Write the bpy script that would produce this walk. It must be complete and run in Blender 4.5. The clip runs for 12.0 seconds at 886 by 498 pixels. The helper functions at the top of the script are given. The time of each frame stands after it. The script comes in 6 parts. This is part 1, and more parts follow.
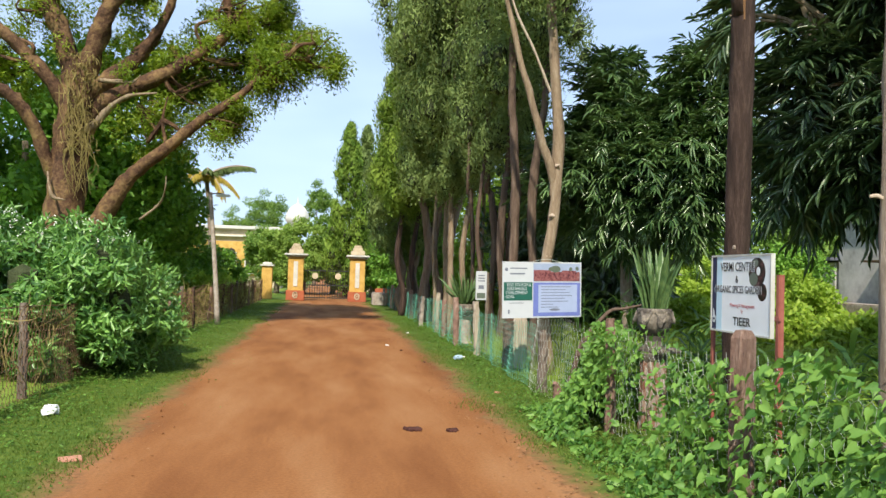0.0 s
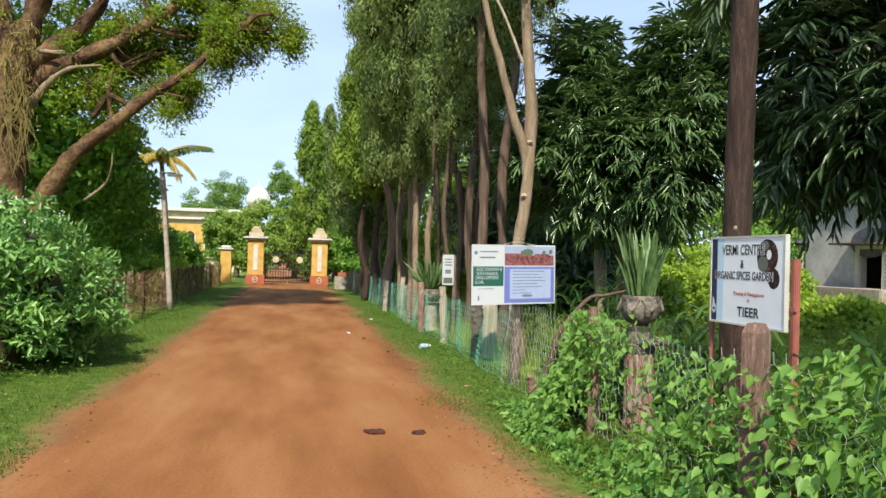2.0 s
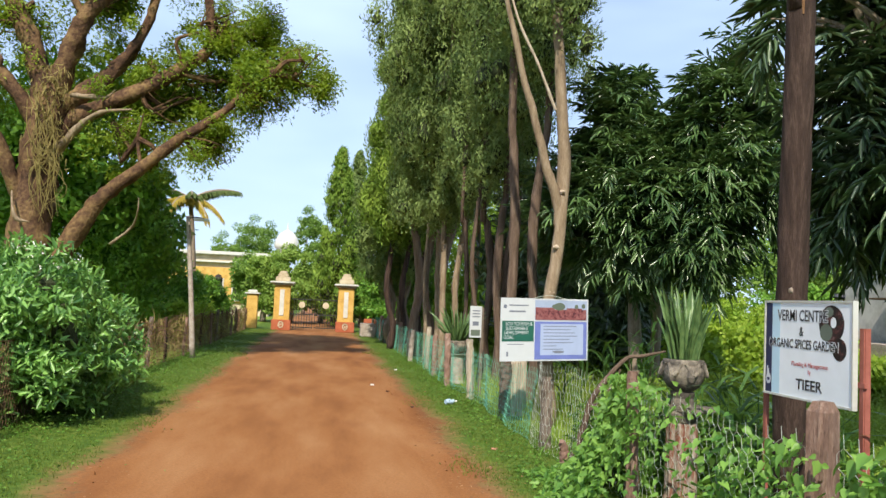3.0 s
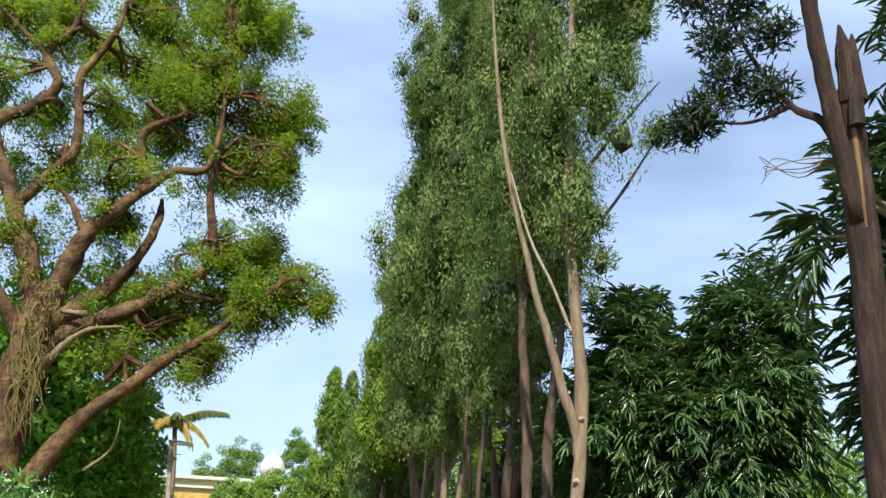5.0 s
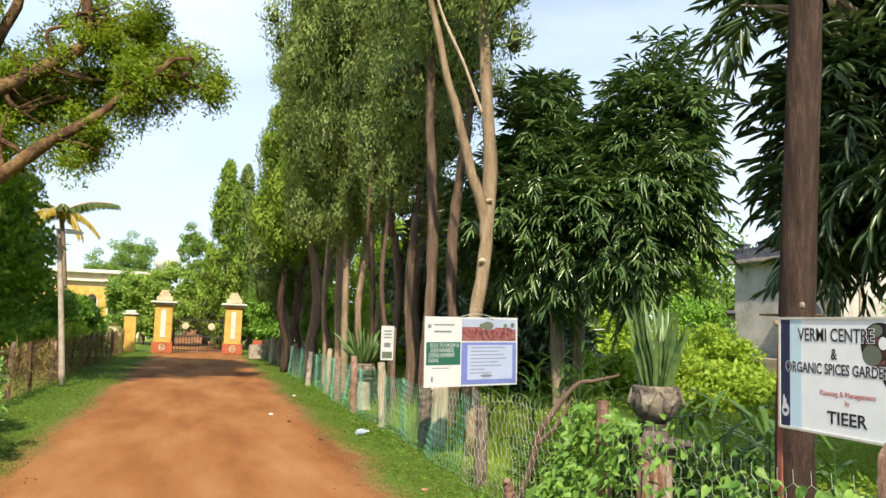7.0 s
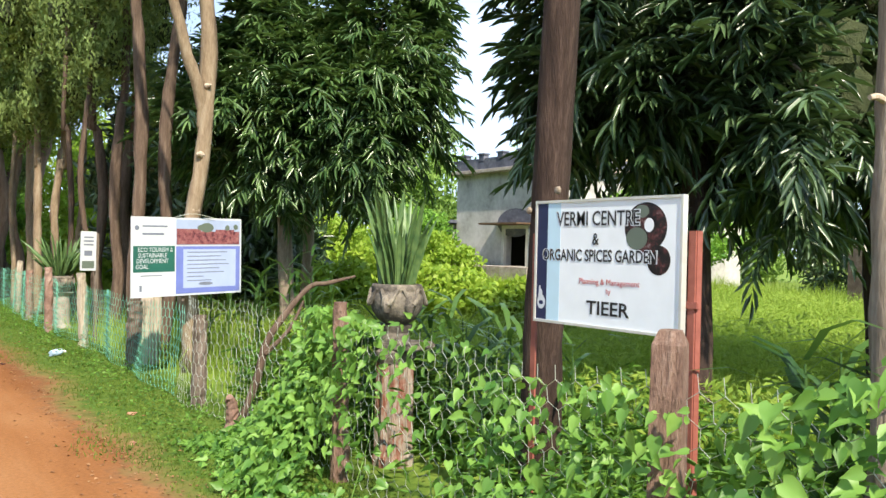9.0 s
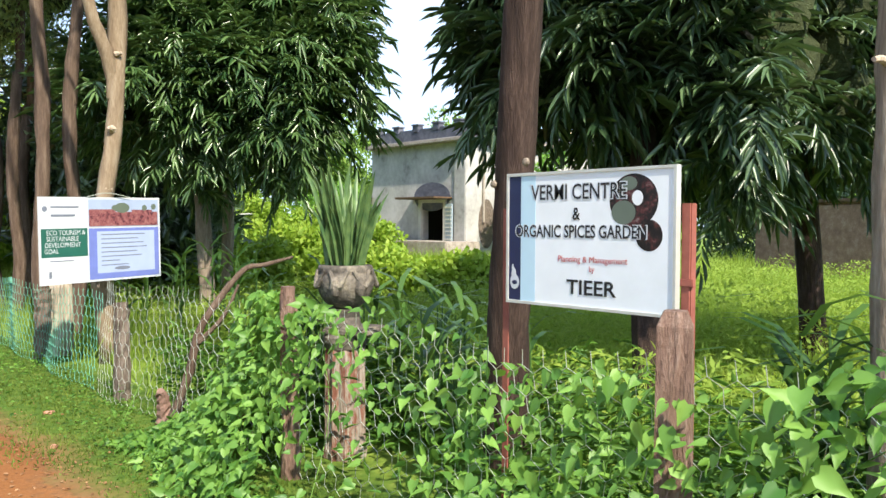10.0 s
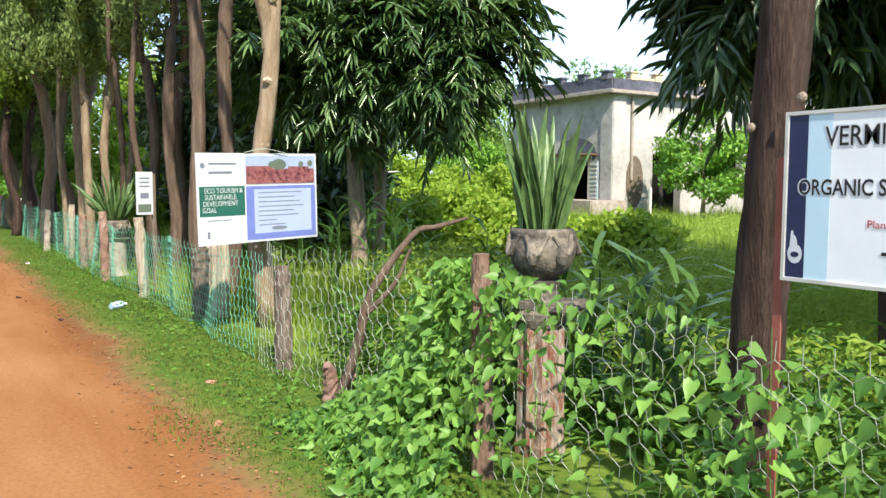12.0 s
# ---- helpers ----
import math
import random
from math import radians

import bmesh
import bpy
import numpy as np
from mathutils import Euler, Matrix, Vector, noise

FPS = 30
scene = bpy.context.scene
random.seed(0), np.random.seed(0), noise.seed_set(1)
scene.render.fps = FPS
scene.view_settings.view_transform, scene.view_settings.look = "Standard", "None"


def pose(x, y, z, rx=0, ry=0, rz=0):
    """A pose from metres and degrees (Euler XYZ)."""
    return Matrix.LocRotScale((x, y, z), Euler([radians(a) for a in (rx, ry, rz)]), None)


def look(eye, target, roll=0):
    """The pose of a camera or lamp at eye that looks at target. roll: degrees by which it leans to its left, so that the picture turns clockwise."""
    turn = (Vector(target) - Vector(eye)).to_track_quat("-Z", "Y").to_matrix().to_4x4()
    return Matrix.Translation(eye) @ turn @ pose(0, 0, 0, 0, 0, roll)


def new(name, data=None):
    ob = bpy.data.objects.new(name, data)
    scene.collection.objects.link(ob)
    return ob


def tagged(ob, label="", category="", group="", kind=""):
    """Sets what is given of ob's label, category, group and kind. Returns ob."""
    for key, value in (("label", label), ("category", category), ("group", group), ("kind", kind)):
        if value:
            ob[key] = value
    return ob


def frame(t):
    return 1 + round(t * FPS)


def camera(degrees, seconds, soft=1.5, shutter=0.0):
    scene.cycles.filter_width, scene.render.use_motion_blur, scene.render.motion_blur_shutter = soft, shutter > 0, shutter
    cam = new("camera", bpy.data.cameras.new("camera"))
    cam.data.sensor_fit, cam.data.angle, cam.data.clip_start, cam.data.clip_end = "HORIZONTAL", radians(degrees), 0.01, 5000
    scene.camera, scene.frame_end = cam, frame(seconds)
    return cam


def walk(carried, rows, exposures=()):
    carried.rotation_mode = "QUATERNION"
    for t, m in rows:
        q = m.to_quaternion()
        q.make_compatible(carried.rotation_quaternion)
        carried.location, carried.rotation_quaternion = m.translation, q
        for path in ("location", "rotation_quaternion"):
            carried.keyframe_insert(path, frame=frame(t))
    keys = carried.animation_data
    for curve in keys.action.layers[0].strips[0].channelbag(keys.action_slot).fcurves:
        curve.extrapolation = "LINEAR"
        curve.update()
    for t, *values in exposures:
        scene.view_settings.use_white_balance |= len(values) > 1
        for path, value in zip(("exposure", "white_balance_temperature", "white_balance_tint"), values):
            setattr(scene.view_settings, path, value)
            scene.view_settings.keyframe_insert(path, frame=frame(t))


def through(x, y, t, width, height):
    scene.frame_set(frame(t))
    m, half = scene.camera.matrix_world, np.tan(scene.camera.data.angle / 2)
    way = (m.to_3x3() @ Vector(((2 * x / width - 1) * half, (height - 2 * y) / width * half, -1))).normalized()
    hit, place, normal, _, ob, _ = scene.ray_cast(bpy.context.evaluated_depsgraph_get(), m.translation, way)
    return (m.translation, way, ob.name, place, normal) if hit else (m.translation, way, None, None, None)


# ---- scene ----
cam = camera(56.3, 12.0)
PATH = [
    (0, (0.100, -0.399, 1.434), (0.373, 1.582, 1.496), 1.7),
    (0.5, (0.168, -0.241, 1.429), (0.437, 1.741, 1.473), 1.5),
    (1, (0.259, -0.065, 1.437), (0.506, 1.920, 1.457), 1.5),
    (1.5, (0.236, 0.157, 1.439), (0.523, 2.136, 1.452), 1.6),
    (2, (0.206, 0.412, 1.443), (0.565, 2.379, 1.467), 1.6),
    (2.5, (0.266, 0.639, 1.473), (0.590, 2.611, 1.540), 2.0),
    (2.7, (0.292, 0.714, 1.498), (0.592, 2.689, 1.587), 2.2),
    (4.3, (0.100, 1.328, 1.627), (0.381, 3.256, 2.079), 2.9),
    (4.5, (0.111, 1.397, 1.636), (0.388, 3.309, 2.152), 2.8),
    (5, (0.151, 1.555, 1.668), (0.420, 3.428, 2.319), 3.1),
    (5.5, (0.095, 1.676, 1.663), (0.392, 3.521, 2.376), 3.4),
    (6, (-0.028, 1.790, 1.632), (0.296, 3.670, 2.234), 3.4),
    (6.5, (-0.020, 1.890, 1.556), (0.348, 3.820, 1.933), 3.1),
    (7, (0.095, 1.967, 1.529), (0.647, 3.880, 1.717), 2.0),
    (7.5, (0.251, 2.082, 1.511), (1.025, 3.925, 1.567), 1.6),
    (7.7, (0.274, 2.139, 1.499), (1.144, 3.940, 1.521), 1.6),
    (9.3, (0.431, 2.839, 1.397), (1.622, 4.446, 1.378), 1.0),
    (9.5, (0.448, 2.916, 1.421), (1.675, 4.495, 1.378), 0.7),
    (10, (0.374, 3.115, 1.415), (1.695, 4.618, 1.356), 0.3),
    (10.5, (0.377, 3.280, 1.401), (1.697, 4.779, 1.314), 0.0),
    (11, (0.505, 3.473, 1.399), (1.746, 5.037, 1.303), -0.1),
    (11.5, (0.565, 3.655, 1.390), (1.714, 5.287, 1.255), 0.4),
    (12, (0.540, 3.950, 1.400), (1.605, 5.636, 1.240), 0.2),
]
# stops, colour temperature and tint: the carried camera warms its picture in the middle of the walk
EXPOSURES = [(0, 0.45, 6350, 10), (2.7, 0.45, 6350, 10), (5.0, 0.4, 6150, 10), (5.6, 0.4, 6150, 10), (6.5, 0.62, 6900, 10), (7.0, 0.68, 7100, 10), (7.7, 0.72, 6900, 10), (9.5, 0.92, 6350, 10), (12, 0.88, 6250, 10)]
walk(cam, [(t, look(eye, target, roll)) for t, eye, target, roll in PATH], EXPOSURES)

# ---- light ----
SUN_EL, SUN_AZ = 46.0, 193.0          # degrees; azimuth clockwise from +y
world = bpy.data.worlds.new("sky")
scene.world = world
world.use_nodes = True
wn, wl = world.node_tree.nodes, world.node_tree.links
wn.clear()
sky = wn.new("ShaderNodeTexSky")
sky.sky_type, sky.sun_disc = "NISHITA", False
sky.sun_elevation, sky.sun_rotation = radians(SUN_EL), radians(SUN_AZ)
sky.air_density, sky.dust_density, sky.ozone_density = 1.0, 0.7, 3.6
sky_bg = wn.new("ShaderNodeBackground")
sky_bg.inputs["Strength"].default_value = 0.092
cloud_co = wn.new("ShaderNodeTexCoord")
cloud_map = wn.new("ShaderNodeMapping")
cloud_map.inputs["Scale"].default_value = (1.0, 1.0, 3.6)
cloud_map.inputs["Rotation"].default_value = (0.12, 0.05, 0.4)
cloud_noise = wn.new("ShaderNodeTexNoise")
cloud_noise.inputs["Scale"].default_value = 1.5
cloud_noise.inputs["Detail"].default_value = 4.0
cloud_noise.inputs["Roughness"].default_value = 0.5
cloud_ramp = wn.new("ShaderNodeValToRGB")
cloud_ramp.color_ramp.elements[0].position = 0.36
cloud_ramp.color_ramp.elements[0].color = (0.34, 0.34, 0.34, 1)
cloud_ramp.color_ramp.elements[1].position = 0.68
cloud_ramp.color_ramp.elements[1].color = (0.85, 0.85, 0.85, 1)
cloud_mix = wn.new("ShaderNodeMix")
cloud_mix.data_type = "RGBA"
cloud_mix.inputs["B"].default_value = (7.3, 9.1, 12.2, 1)
sky_out = wn.new("ShaderNodeOutputWorld")
wl.new(cloud_co.outputs["Generated"], cloud_map.inputs["Vector"])
wl.new(cloud_map.outputs["Vector"], cloud_noise.inputs["Vector"])
wl.new(cloud_noise.outputs["Fac"], cloud_ramp.inputs["Fac"])
wl.new(cloud_ramp.outputs["Color"], cloud_mix.inputs["Factor"])
wl.new(sky.outputs["Color"], cloud_mix.inputs["A"])
wl.new(cloud_mix.outputs["Result"], sky_bg.inputs["Color"])
wl.new(sky_bg.outputs["Background"], sky_out.inputs["Surface"])

sun_data = bpy.data.lights.new("sun", "SUN")
sun_data.energy, sun_data.angle, sun_data.color = 5.0, radians(1.2), (1.0, 0.90, 0.72)
sun = new("sun", sun_data)
sun_from = Vector((math.sin(radians(SUN_AZ)) * math.cos(radians(SUN_EL)), math.cos(radians(SUN_AZ)) * math.cos(radians(SUN_EL)), math.sin(radians(SUN_EL))))
sun.matrix_world = look(sun_from * 80, (0, 0, 0))

# ---- materials ----


class Nodes:
    """A principled material with a few short ways of adding nodes."""

    def __init__(self, name, rough=0.8, metal=0.0, spec=0.3):
        self.mat = bpy.data.materials.new(name)
        self.mat.use_nodes = True
        self.tree = self.mat.node_tree
        self.bsdf = self.tree.nodes["Principled BSDF"]
        self.out = self.tree.nodes["Material Output"]
        self.set(self.bsdf.inputs["Roughness"], rough)
        self.set(self.bsdf.inputs["Metallic"], metal)
        self.set(self.bsdf.inputs["Specular IOR Level"], spec)

    def add(self, kind, **sockets):
        node = self.tree.nodes.new(kind)
        for key, value in sockets.items():
            self.set(node.inputs[key], value)
        return node

    def set(self, socket, value):
        if isinstance(value, bpy.types.NodeSocket):
            self.tree.links.new(value, socket)
        else:
            socket.default_value = value

    def coord(self):
        return self.add("ShaderNodeTexCoord").outputs["Object"]

    def noise(self, scale, detail=4.0, rough=0.55, vector=None, stretch=None):
        v = vector or self.coord()
        if stretch:
            v = self.add("ShaderNodeMapping", Vector=v, Scale=stretch).outputs["Vector"]
        return self.add("ShaderNodeTexNoise", Vector=v, Scale=scale, Detail=detail, Roughness=rough).outputs["Fac"]

    def ramp(self, fac, *stops):
        node = self.add("ShaderNodeValToRGB", Fac=fac)
        els = node.color_ramp.elements
        while len(els) < len(stops):
            els.new(0.5)
        for el, (pos, col) in zip(els, stops):
            el.position = pos
            el.color = (*col, 1) if len(col) == 3 else (col[0], col[0], col[0], 1)
        return node.outputs["Color"]

    def mix(self, fac, a, b, blend="MIX"):
        node = self.add("ShaderNodeMix")
        node.data_type, node.blend_type = "RGBA", blend
        self.set(node.inputs["Factor"], fac)
        self.set(node.inputs["A"], a if isinstance(a, bpy.types.NodeSocket) else (*a, 1))
        self.set(node.inputs["B"], b if isinstance(b, bpy.types.NodeSocket) else (*b, 1))
        return node.outputs["Result"]

    def math(self, op, a, b=0.0, clamp=False):
        node = self.add("ShaderNodeMath")
        node.operation, node.use_clamp = op, clamp
        self.set(node.inputs[0], a)
        self.set(node.inputs[1], b)
        return node.outputs[0]

    def bump(self, height, strength=0.4, distance=0.02):
        node = self.add("ShaderNodeBump", Height=height, Strength=strength, Distance=distance)
        self.set(self.bsdf.inputs["Normal"], node.outputs["Normal"])

    def color(self, value):
        self.set(self.bsdf.inputs["Base Color"], value if isinstance(value, bpy.types.NodeSocket) else (*value, 1))
        return self.mat


def leaf_mat(name, dark, light, rough=0.5, through=0.35, spec=0.35, yellow=None, patches=0.9, share=0.38):
    """Leaves: colour varies from leaf to leaf, and light passes through them."""
    n = Nodes(name, rough, 0.0, spec)
    isl = n.add("ShaderNodeNewGeometry").outputs["Random Per Island"]
    patch = n.noise(patches, 2.0)
    fac = n.math("ADD", n.math("MULTIPLY", isl, 0.95 - share), n.math("MULTIPLY", n.math("SUBTRACT", patch, 0.25), share * 2.0))
    stops = [(0.15, dark), (0.85, light)]
    if yellow:
        stops.append((0.97, yellow))
    col = n.ramp(fac, *stops)
    n.color(col)
    glow = n.add("ShaderNodeBsdfTranslucent")
    n.set(glow.inputs["Color"], n.mix(0.5, col, (light[0] * 1.3, light[1] * 1.3, light[2] * 0.6)))
    both = n.add("ShaderNodeMixShader", Fac=through)
    n.set(both.inputs[1], n.bsdf.outputs["BSDF"])
    n.set(both.inputs[2], glow.outputs["BSDF"])
    n.set(n.out.inputs["Surface"], both.outputs["Shader"])
    return n.mat


def rough_mat(name, *stops, scale=6.0, fine=40.0, stretch=None, rough=0.85, bump=0.5, depth=0.02, metal=0.0, spec=0.25):
    """A weathered surface: large blotches and fine grain."""
    n = Nodes(name, rough, metal, spec)
    big = n.noise(scale, 5.0, 0.6, stretch=stretch)
    small = n.noise(fine, 5.0, 0.6, stretch=stretch)
    fac = n.math("ADD", n.math("MULTIPLY", big, 0.65), n.math("MULTIPLY", small, 0.35))
    n.bump(fac, bump, depth)
    return n.color(n.ramp(fac, *stops))


def plain_mat(name, col, rough=0.5, spec=0.4, dirt=0.12, metal=0.0):
    n = Nodes(name, rough, metal, spec)
    d = n.noise(9.0, 5.0)
    return n.color(n.ramp(d, (0.3, tuple(c * (1 - dirt) for c in col)), (0.65, col)))


def ground_mat():
    n = Nodes("red_earth_and_turf", 0.95, 0.0, 0.15)
    co = n.coord()
    sep = n.add("ShaderNodeSeparateXYZ", Vector=co)
    x, y = sep.outputs["X"], sep.outputs["Y"]
    wob = n.noise(0.55, 3.0, 0.5, co)
    wob2 = n.noise(5.0, 5.0, 0.65, co)
    half = n.math("ABSOLUTE", n.math("SUBTRACT", x, 0.12))
    edge = n.math("ADD", half, n.math("ADD", n.math("MULTIPLY", n.math("SUBTRACT", wob, 0.5), 0.75), n.math("MULTIPLY", n.math("SUBTRACT", wob2, 0.5), 0.45)))
    road = n.ramp(n.math("MULTIPLY", edge, 0.5), (0.83, (1,)), (0.87, (0,)))
    fringe = n.ramp(n.math("MULTIPLY", edge, 0.5), (0.74, (0,)), (0.86, (1,)), (1.0, (0,)))
    # packed laterite: long worn tracks, damp patches and fine grit
    track = n.noise(1.3, 4.0, 0.55, co, (1.0, 0.22, 1.0))
    grit = n.noise(38.0, 6.0, 0.7, co)
    earth = n.ramp(track, (0.28, (0.175, 0.066, 0.021)), (0.48, (0.262, 0.113, 0.040)), (0.68, (0.325, 0.163, 0.070)))
    earth = n.mix(0.55, earth, n.ramp(grit, (0.32, (0.55, 0.5, 0.46)), (0.6, (1.05, 1.02, 1.0))), "MULTIPLY")
    damp = n.noise(0.42, 2.0, 0.4, co, (1.0, 0.6, 1.0))
    earth = n.mix(n.ramp(damp, (0.60, (0,)), (0.72, (0.6,))), earth, (0.15, 0.05, 0.018))
    litter = n.noise(16.0, 6.0, 0.75, co)
    crumbs = n.mix(n.ramp(litter, (0.45, (0,)), (0.6, (1,))), (0.23, 0.12, 0.06), (0.10, 0.06, 0.03))
    earth = n.mix(n.math("MULTIPLY", n.ramp(fringe, (0.2, (0,)), (0.9, (0.75,))), n.ramp(litter, (0.42, (0,)), (0.55, (1,)))), earth, crumbs)
    turf_n = n.noise(7.0, 6.0, 0.7, co)
    turf = n.ramp(turf_n, (0.30, (0.03, 0.06, 0.011)), (0.5, (0.07, 0.125, 0.016)), (0.64, (0.12, 0.16, 0.03)), (0.78, (0.19, 0.115, 0.045)))
    # beyond the fences the soil lies under bright meadow
    meadow = n.ramp(turf_n, (0.3, (0.08, 0.14, 0.02)), (0.6, (0.19, 0.26, 0.04)))
    turf = n.mix(n.ramp(n.math("MULTIPLY", half, 0.1), (0.29, (0,)), (0.33, (1,))), turf, meadow)
    n.bump(n.math("ADD", n.math("MULTIPLY", grit, 0.4), track), 0.35, 0.03)
    turf = n.mix(n.math("MULTIPLY", fringe, n.ramp(turf_n, (0.32, (0.3,)), (0.55, (0.95,)))), turf, (0.21, 0.115, 0.05))
    return n.color(n.mix(road, turf, earth))


M = {}
M["ground"] = ground_mat()
M["bark_grey"] = rough_mat("grey_brown_bark", (0.3, (0.10, 0.075, 0.055)), (0.5, (0.24, 0.19, 0.145)), (0.72, (0.36, 0.31, 0.25)), scale=5, fine=30, stretch=(3, 3, 0.5), bump=0.8, depth=0.03)
M["bark_pale"] = rough_mat("pale_cypress_bark", (0.3, (0.11, 0.075, 0.048)), (0.5, (0.235, 0.175, 0.115)), (0.72, (0.36, 0.30, 0.22)), scale=4, fine=26, stretch=(3, 3, 0.6), bump=0.7, depth=0.02)
M["bark_dark"] = rough_mat("dark_furrowed_bark", (0.3, (0.018, 0.011, 0.009)), (0.5, (0.046, 0.028, 0.022)), (0.75, (0.125, 0.083, 0.066)), scale=6, fine=34, stretch=(3.5, 3.5, 0.45), bump=1.0, depth=0.03)
M["bark_brown"] = rough_mat("brown_cypress_bark", (0.3, (0.045, 0.030, 0.022)), (0.5, (0.115, 0.078, 0.057)), (0.72, (0.22, 0.165, 0.125)), scale=5, fine=30, stretch=(4, 4, 0.4), bump=0.9, depth=0.03)
M["bark_red"] = rough_mat("reddish_cypress_bark", (0.3, (0.10, 0.062, 0.042)), (0.5, (0.20, 0.137, 0.096)), (0.72, (0.31, 0.235, 0.165)), scale=5, fine=30, stretch=(4, 4, 0.4), bump=0.9, depth=0.03)
M["bark_moss"] = rough_mat("mossy_rain_tree_bark", (0.34, (0.024, 0.013, 0.008)), (0.47, (0.085, 0.045, 0.026)), (0.60, (0.20, 0.125, 0.058)), (0.74, (0.24, 0.21, 0.055)), scale=2.2, fine=14, bump=1.0, depth=0.08)
M["dead_wood"] = rough_mat("bleached_dead_wood", (0.3, (0.22, 0.16, 0.11)), (0.5, (0.42, 0.34, 0.26)), (0.7, (0.56, 0.48, 0.38)), scale=5, fine=34, stretch=(3, 3, 0.6))
M["scar"] = rough_mat("split_orange_wood", (0.3, (0.12, 0.06, 0.03)), (0.55, (0.27, 0.15, 0.07)), (0.75, (0.40, 0.26, 0.14)), scale=6, fine=40, stretch=(5, 5, 0.3))
M["l_rain"] = leaf_mat("rain_tree_leaves", (0.075, 0.15, 0.014), (0.31, 0.41, 0.04), 0.5, 0.45, 0.3, (0.44, 0.46, 0.07), 0.7, 0.6)
M["l_dark"] = leaf_mat("dense_garden_leaves", (0.0594, 0.166, 0.0238), (0.264, 0.475, 0.066), 0.5, 0.3)
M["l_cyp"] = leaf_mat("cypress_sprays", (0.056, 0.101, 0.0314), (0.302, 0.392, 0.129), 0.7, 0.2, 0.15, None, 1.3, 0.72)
# near-black green stands in for the shade deep inside crowns
M["crown_shade"] = rough_mat("dark_inner_crown_shade", (0.3, (0.016, 0.024, 0.009)), (0.7, (0.07, 0.085, 0.034)), scale=14, fine=60, bump=1.0, depth=0.05)
# lit copy of the cypress sprays, its yellower green carrying the sunlight
M["l_cyp_bright"] = leaf_mat("cypress_sprays_sunlit_tone", (0.09, 0.18, 0.025), (0.27, 0.38, 0.06), 0.7, 0.22, 0.2, None, 1.3, 0.7)
M["l_needle"] = leaf_mat("dark_needle_sprays", (0.014, 0.024, 0.014), (0.045, 0.068, 0.035), 0.7, 0.15, 0.2)
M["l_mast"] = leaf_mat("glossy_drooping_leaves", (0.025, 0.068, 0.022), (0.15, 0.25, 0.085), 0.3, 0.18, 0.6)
# darker copy of the drooping leaves; the trees' shade is in the colour
M["l_mast_dark"] = leaf_mat("shade_toned_drooping_leaves", (0.020, 0.048, 0.020), (0.115, 0.185, 0.080), 0.32, 0.15, 0.6)
M["l_bush"] = leaf_mat("oleander_like_leaves", (0.0345, 0.115, 0.0253), (0.287, 0.517, 0.127), 0.36, 0.28, 0.5)
M["l_vine"] = leaf_mat("heart_vine_leaves", (0.052, 0.152, 0.0265), (0.237, 0.416, 0.0804), 0.45, 0.36, 0.35, (0.341, 0.473, 0.104))
M["l_lime"] = leaf_mat("sunlit_creeper_leaves", (0.16, 0.28, 0.028), (0.368, 0.488, 0.064), 0.55, 0.4, 0.3)
M["l_far"] = leaf_mat("distant_tree_leaves", (0.0875, 0.175, 0.0375), (0.237, 0.362, 0.075), 0.65, 0.3, 0.2)
M["l_acacia"] = leaf_mat("feathery_pale_leaves", (0.13, 0.23, 0.04), (0.32, 0.44, 0.10), 0.6, 0.35, 0.2)
M["grass"] = leaf_mat("field_grass", (0.16, 0.264, 0.036), (0.36, 0.464, 0.088), 0.6, 0.45, 0.2, (0.464, 0.464, 0.192), 0.8, 0.5)
M["turf"] = leaf_mat("verge_turf", (0.0602, 0.107, 0.0155), (0.172, 0.232, 0.0387), 0.65, 0.3, 0.2, (0.241, 0.206, 0.0688), 1.2, 0.5)
M["corn"] = leaf_mat("maize_like_leaves", (0.024, 0.068, 0.0176), (0.104, 0.2, 0.044), 0.42, 0.3, 0.45)
M["snake"] = leaf_mat("sansevieria_leaves", (0.0473, 0.108, 0.0405), (0.149, 0.236, 0.081), 0.42, 0.1, 0.4, (0.351, 0.419, 0.203), 16.0, 0.75)
M["flower"] = plain_mat("white_petals", (0.8, 0.8, 0.72), 0.6)
M["moss_hang"] = leaf_mat("hanging_dry_fern", (0.16, 0.12, 0.05), (0.32, 0.27, 0.10), 0.8, 0.2, 0.1)
M["palm_yellow"] = leaf_mat("yellowing_palm_leaflets", (0.34, 0.27, 0.04), (0.62, 0.50, 0.10), 0.6, 0.35)
M["palm_green"] = leaf_mat("green_palm_leaflets", (0.08, 0.13, 0.04), (0.20, 0.26, 0.08), 0.6, 0.3)
M["concrete"] = rough_mat("weathered_concrete", (0.3, (0.16, 0.13, 0.11)), (0.5, (0.34, 0.29, 0.25)), (0.72, (0.48, 0.44, 0.39)), scale=7, fine=45)
M["concrete_red"] = rough_mat("red_stained_concrete_post", (0.3, (0.13, 0.078, 0.06)), (0.52, (0.26, 0.16, 0.125)), (0.75, (0.40, 0.31, 0.26)), scale=5, fine=36, bump=0.7)
M["old_wood"] = rough_mat("rotting_wooden_post", (0.3, (0.06, 0.045, 0.035)), (0.5, (0.155, 0.12, 0.095)), (0.75, (0.34, 0.29, 0.24)), scale=6, fine=34, stretch=(4, 4, 0.6), bump=1.0, depth=0.03)
M["stump"] = rough_mat("split_pale_stump", (0.3, (0.20, 0.15, 0.11)), (0.5, (0.42, 0.36, 0.28)), (0.7, (0.58, 0.52, 0.43)), scale=6, fine=30, stretch=(6, 6, 0.3), bump=1.0, depth=0.03)
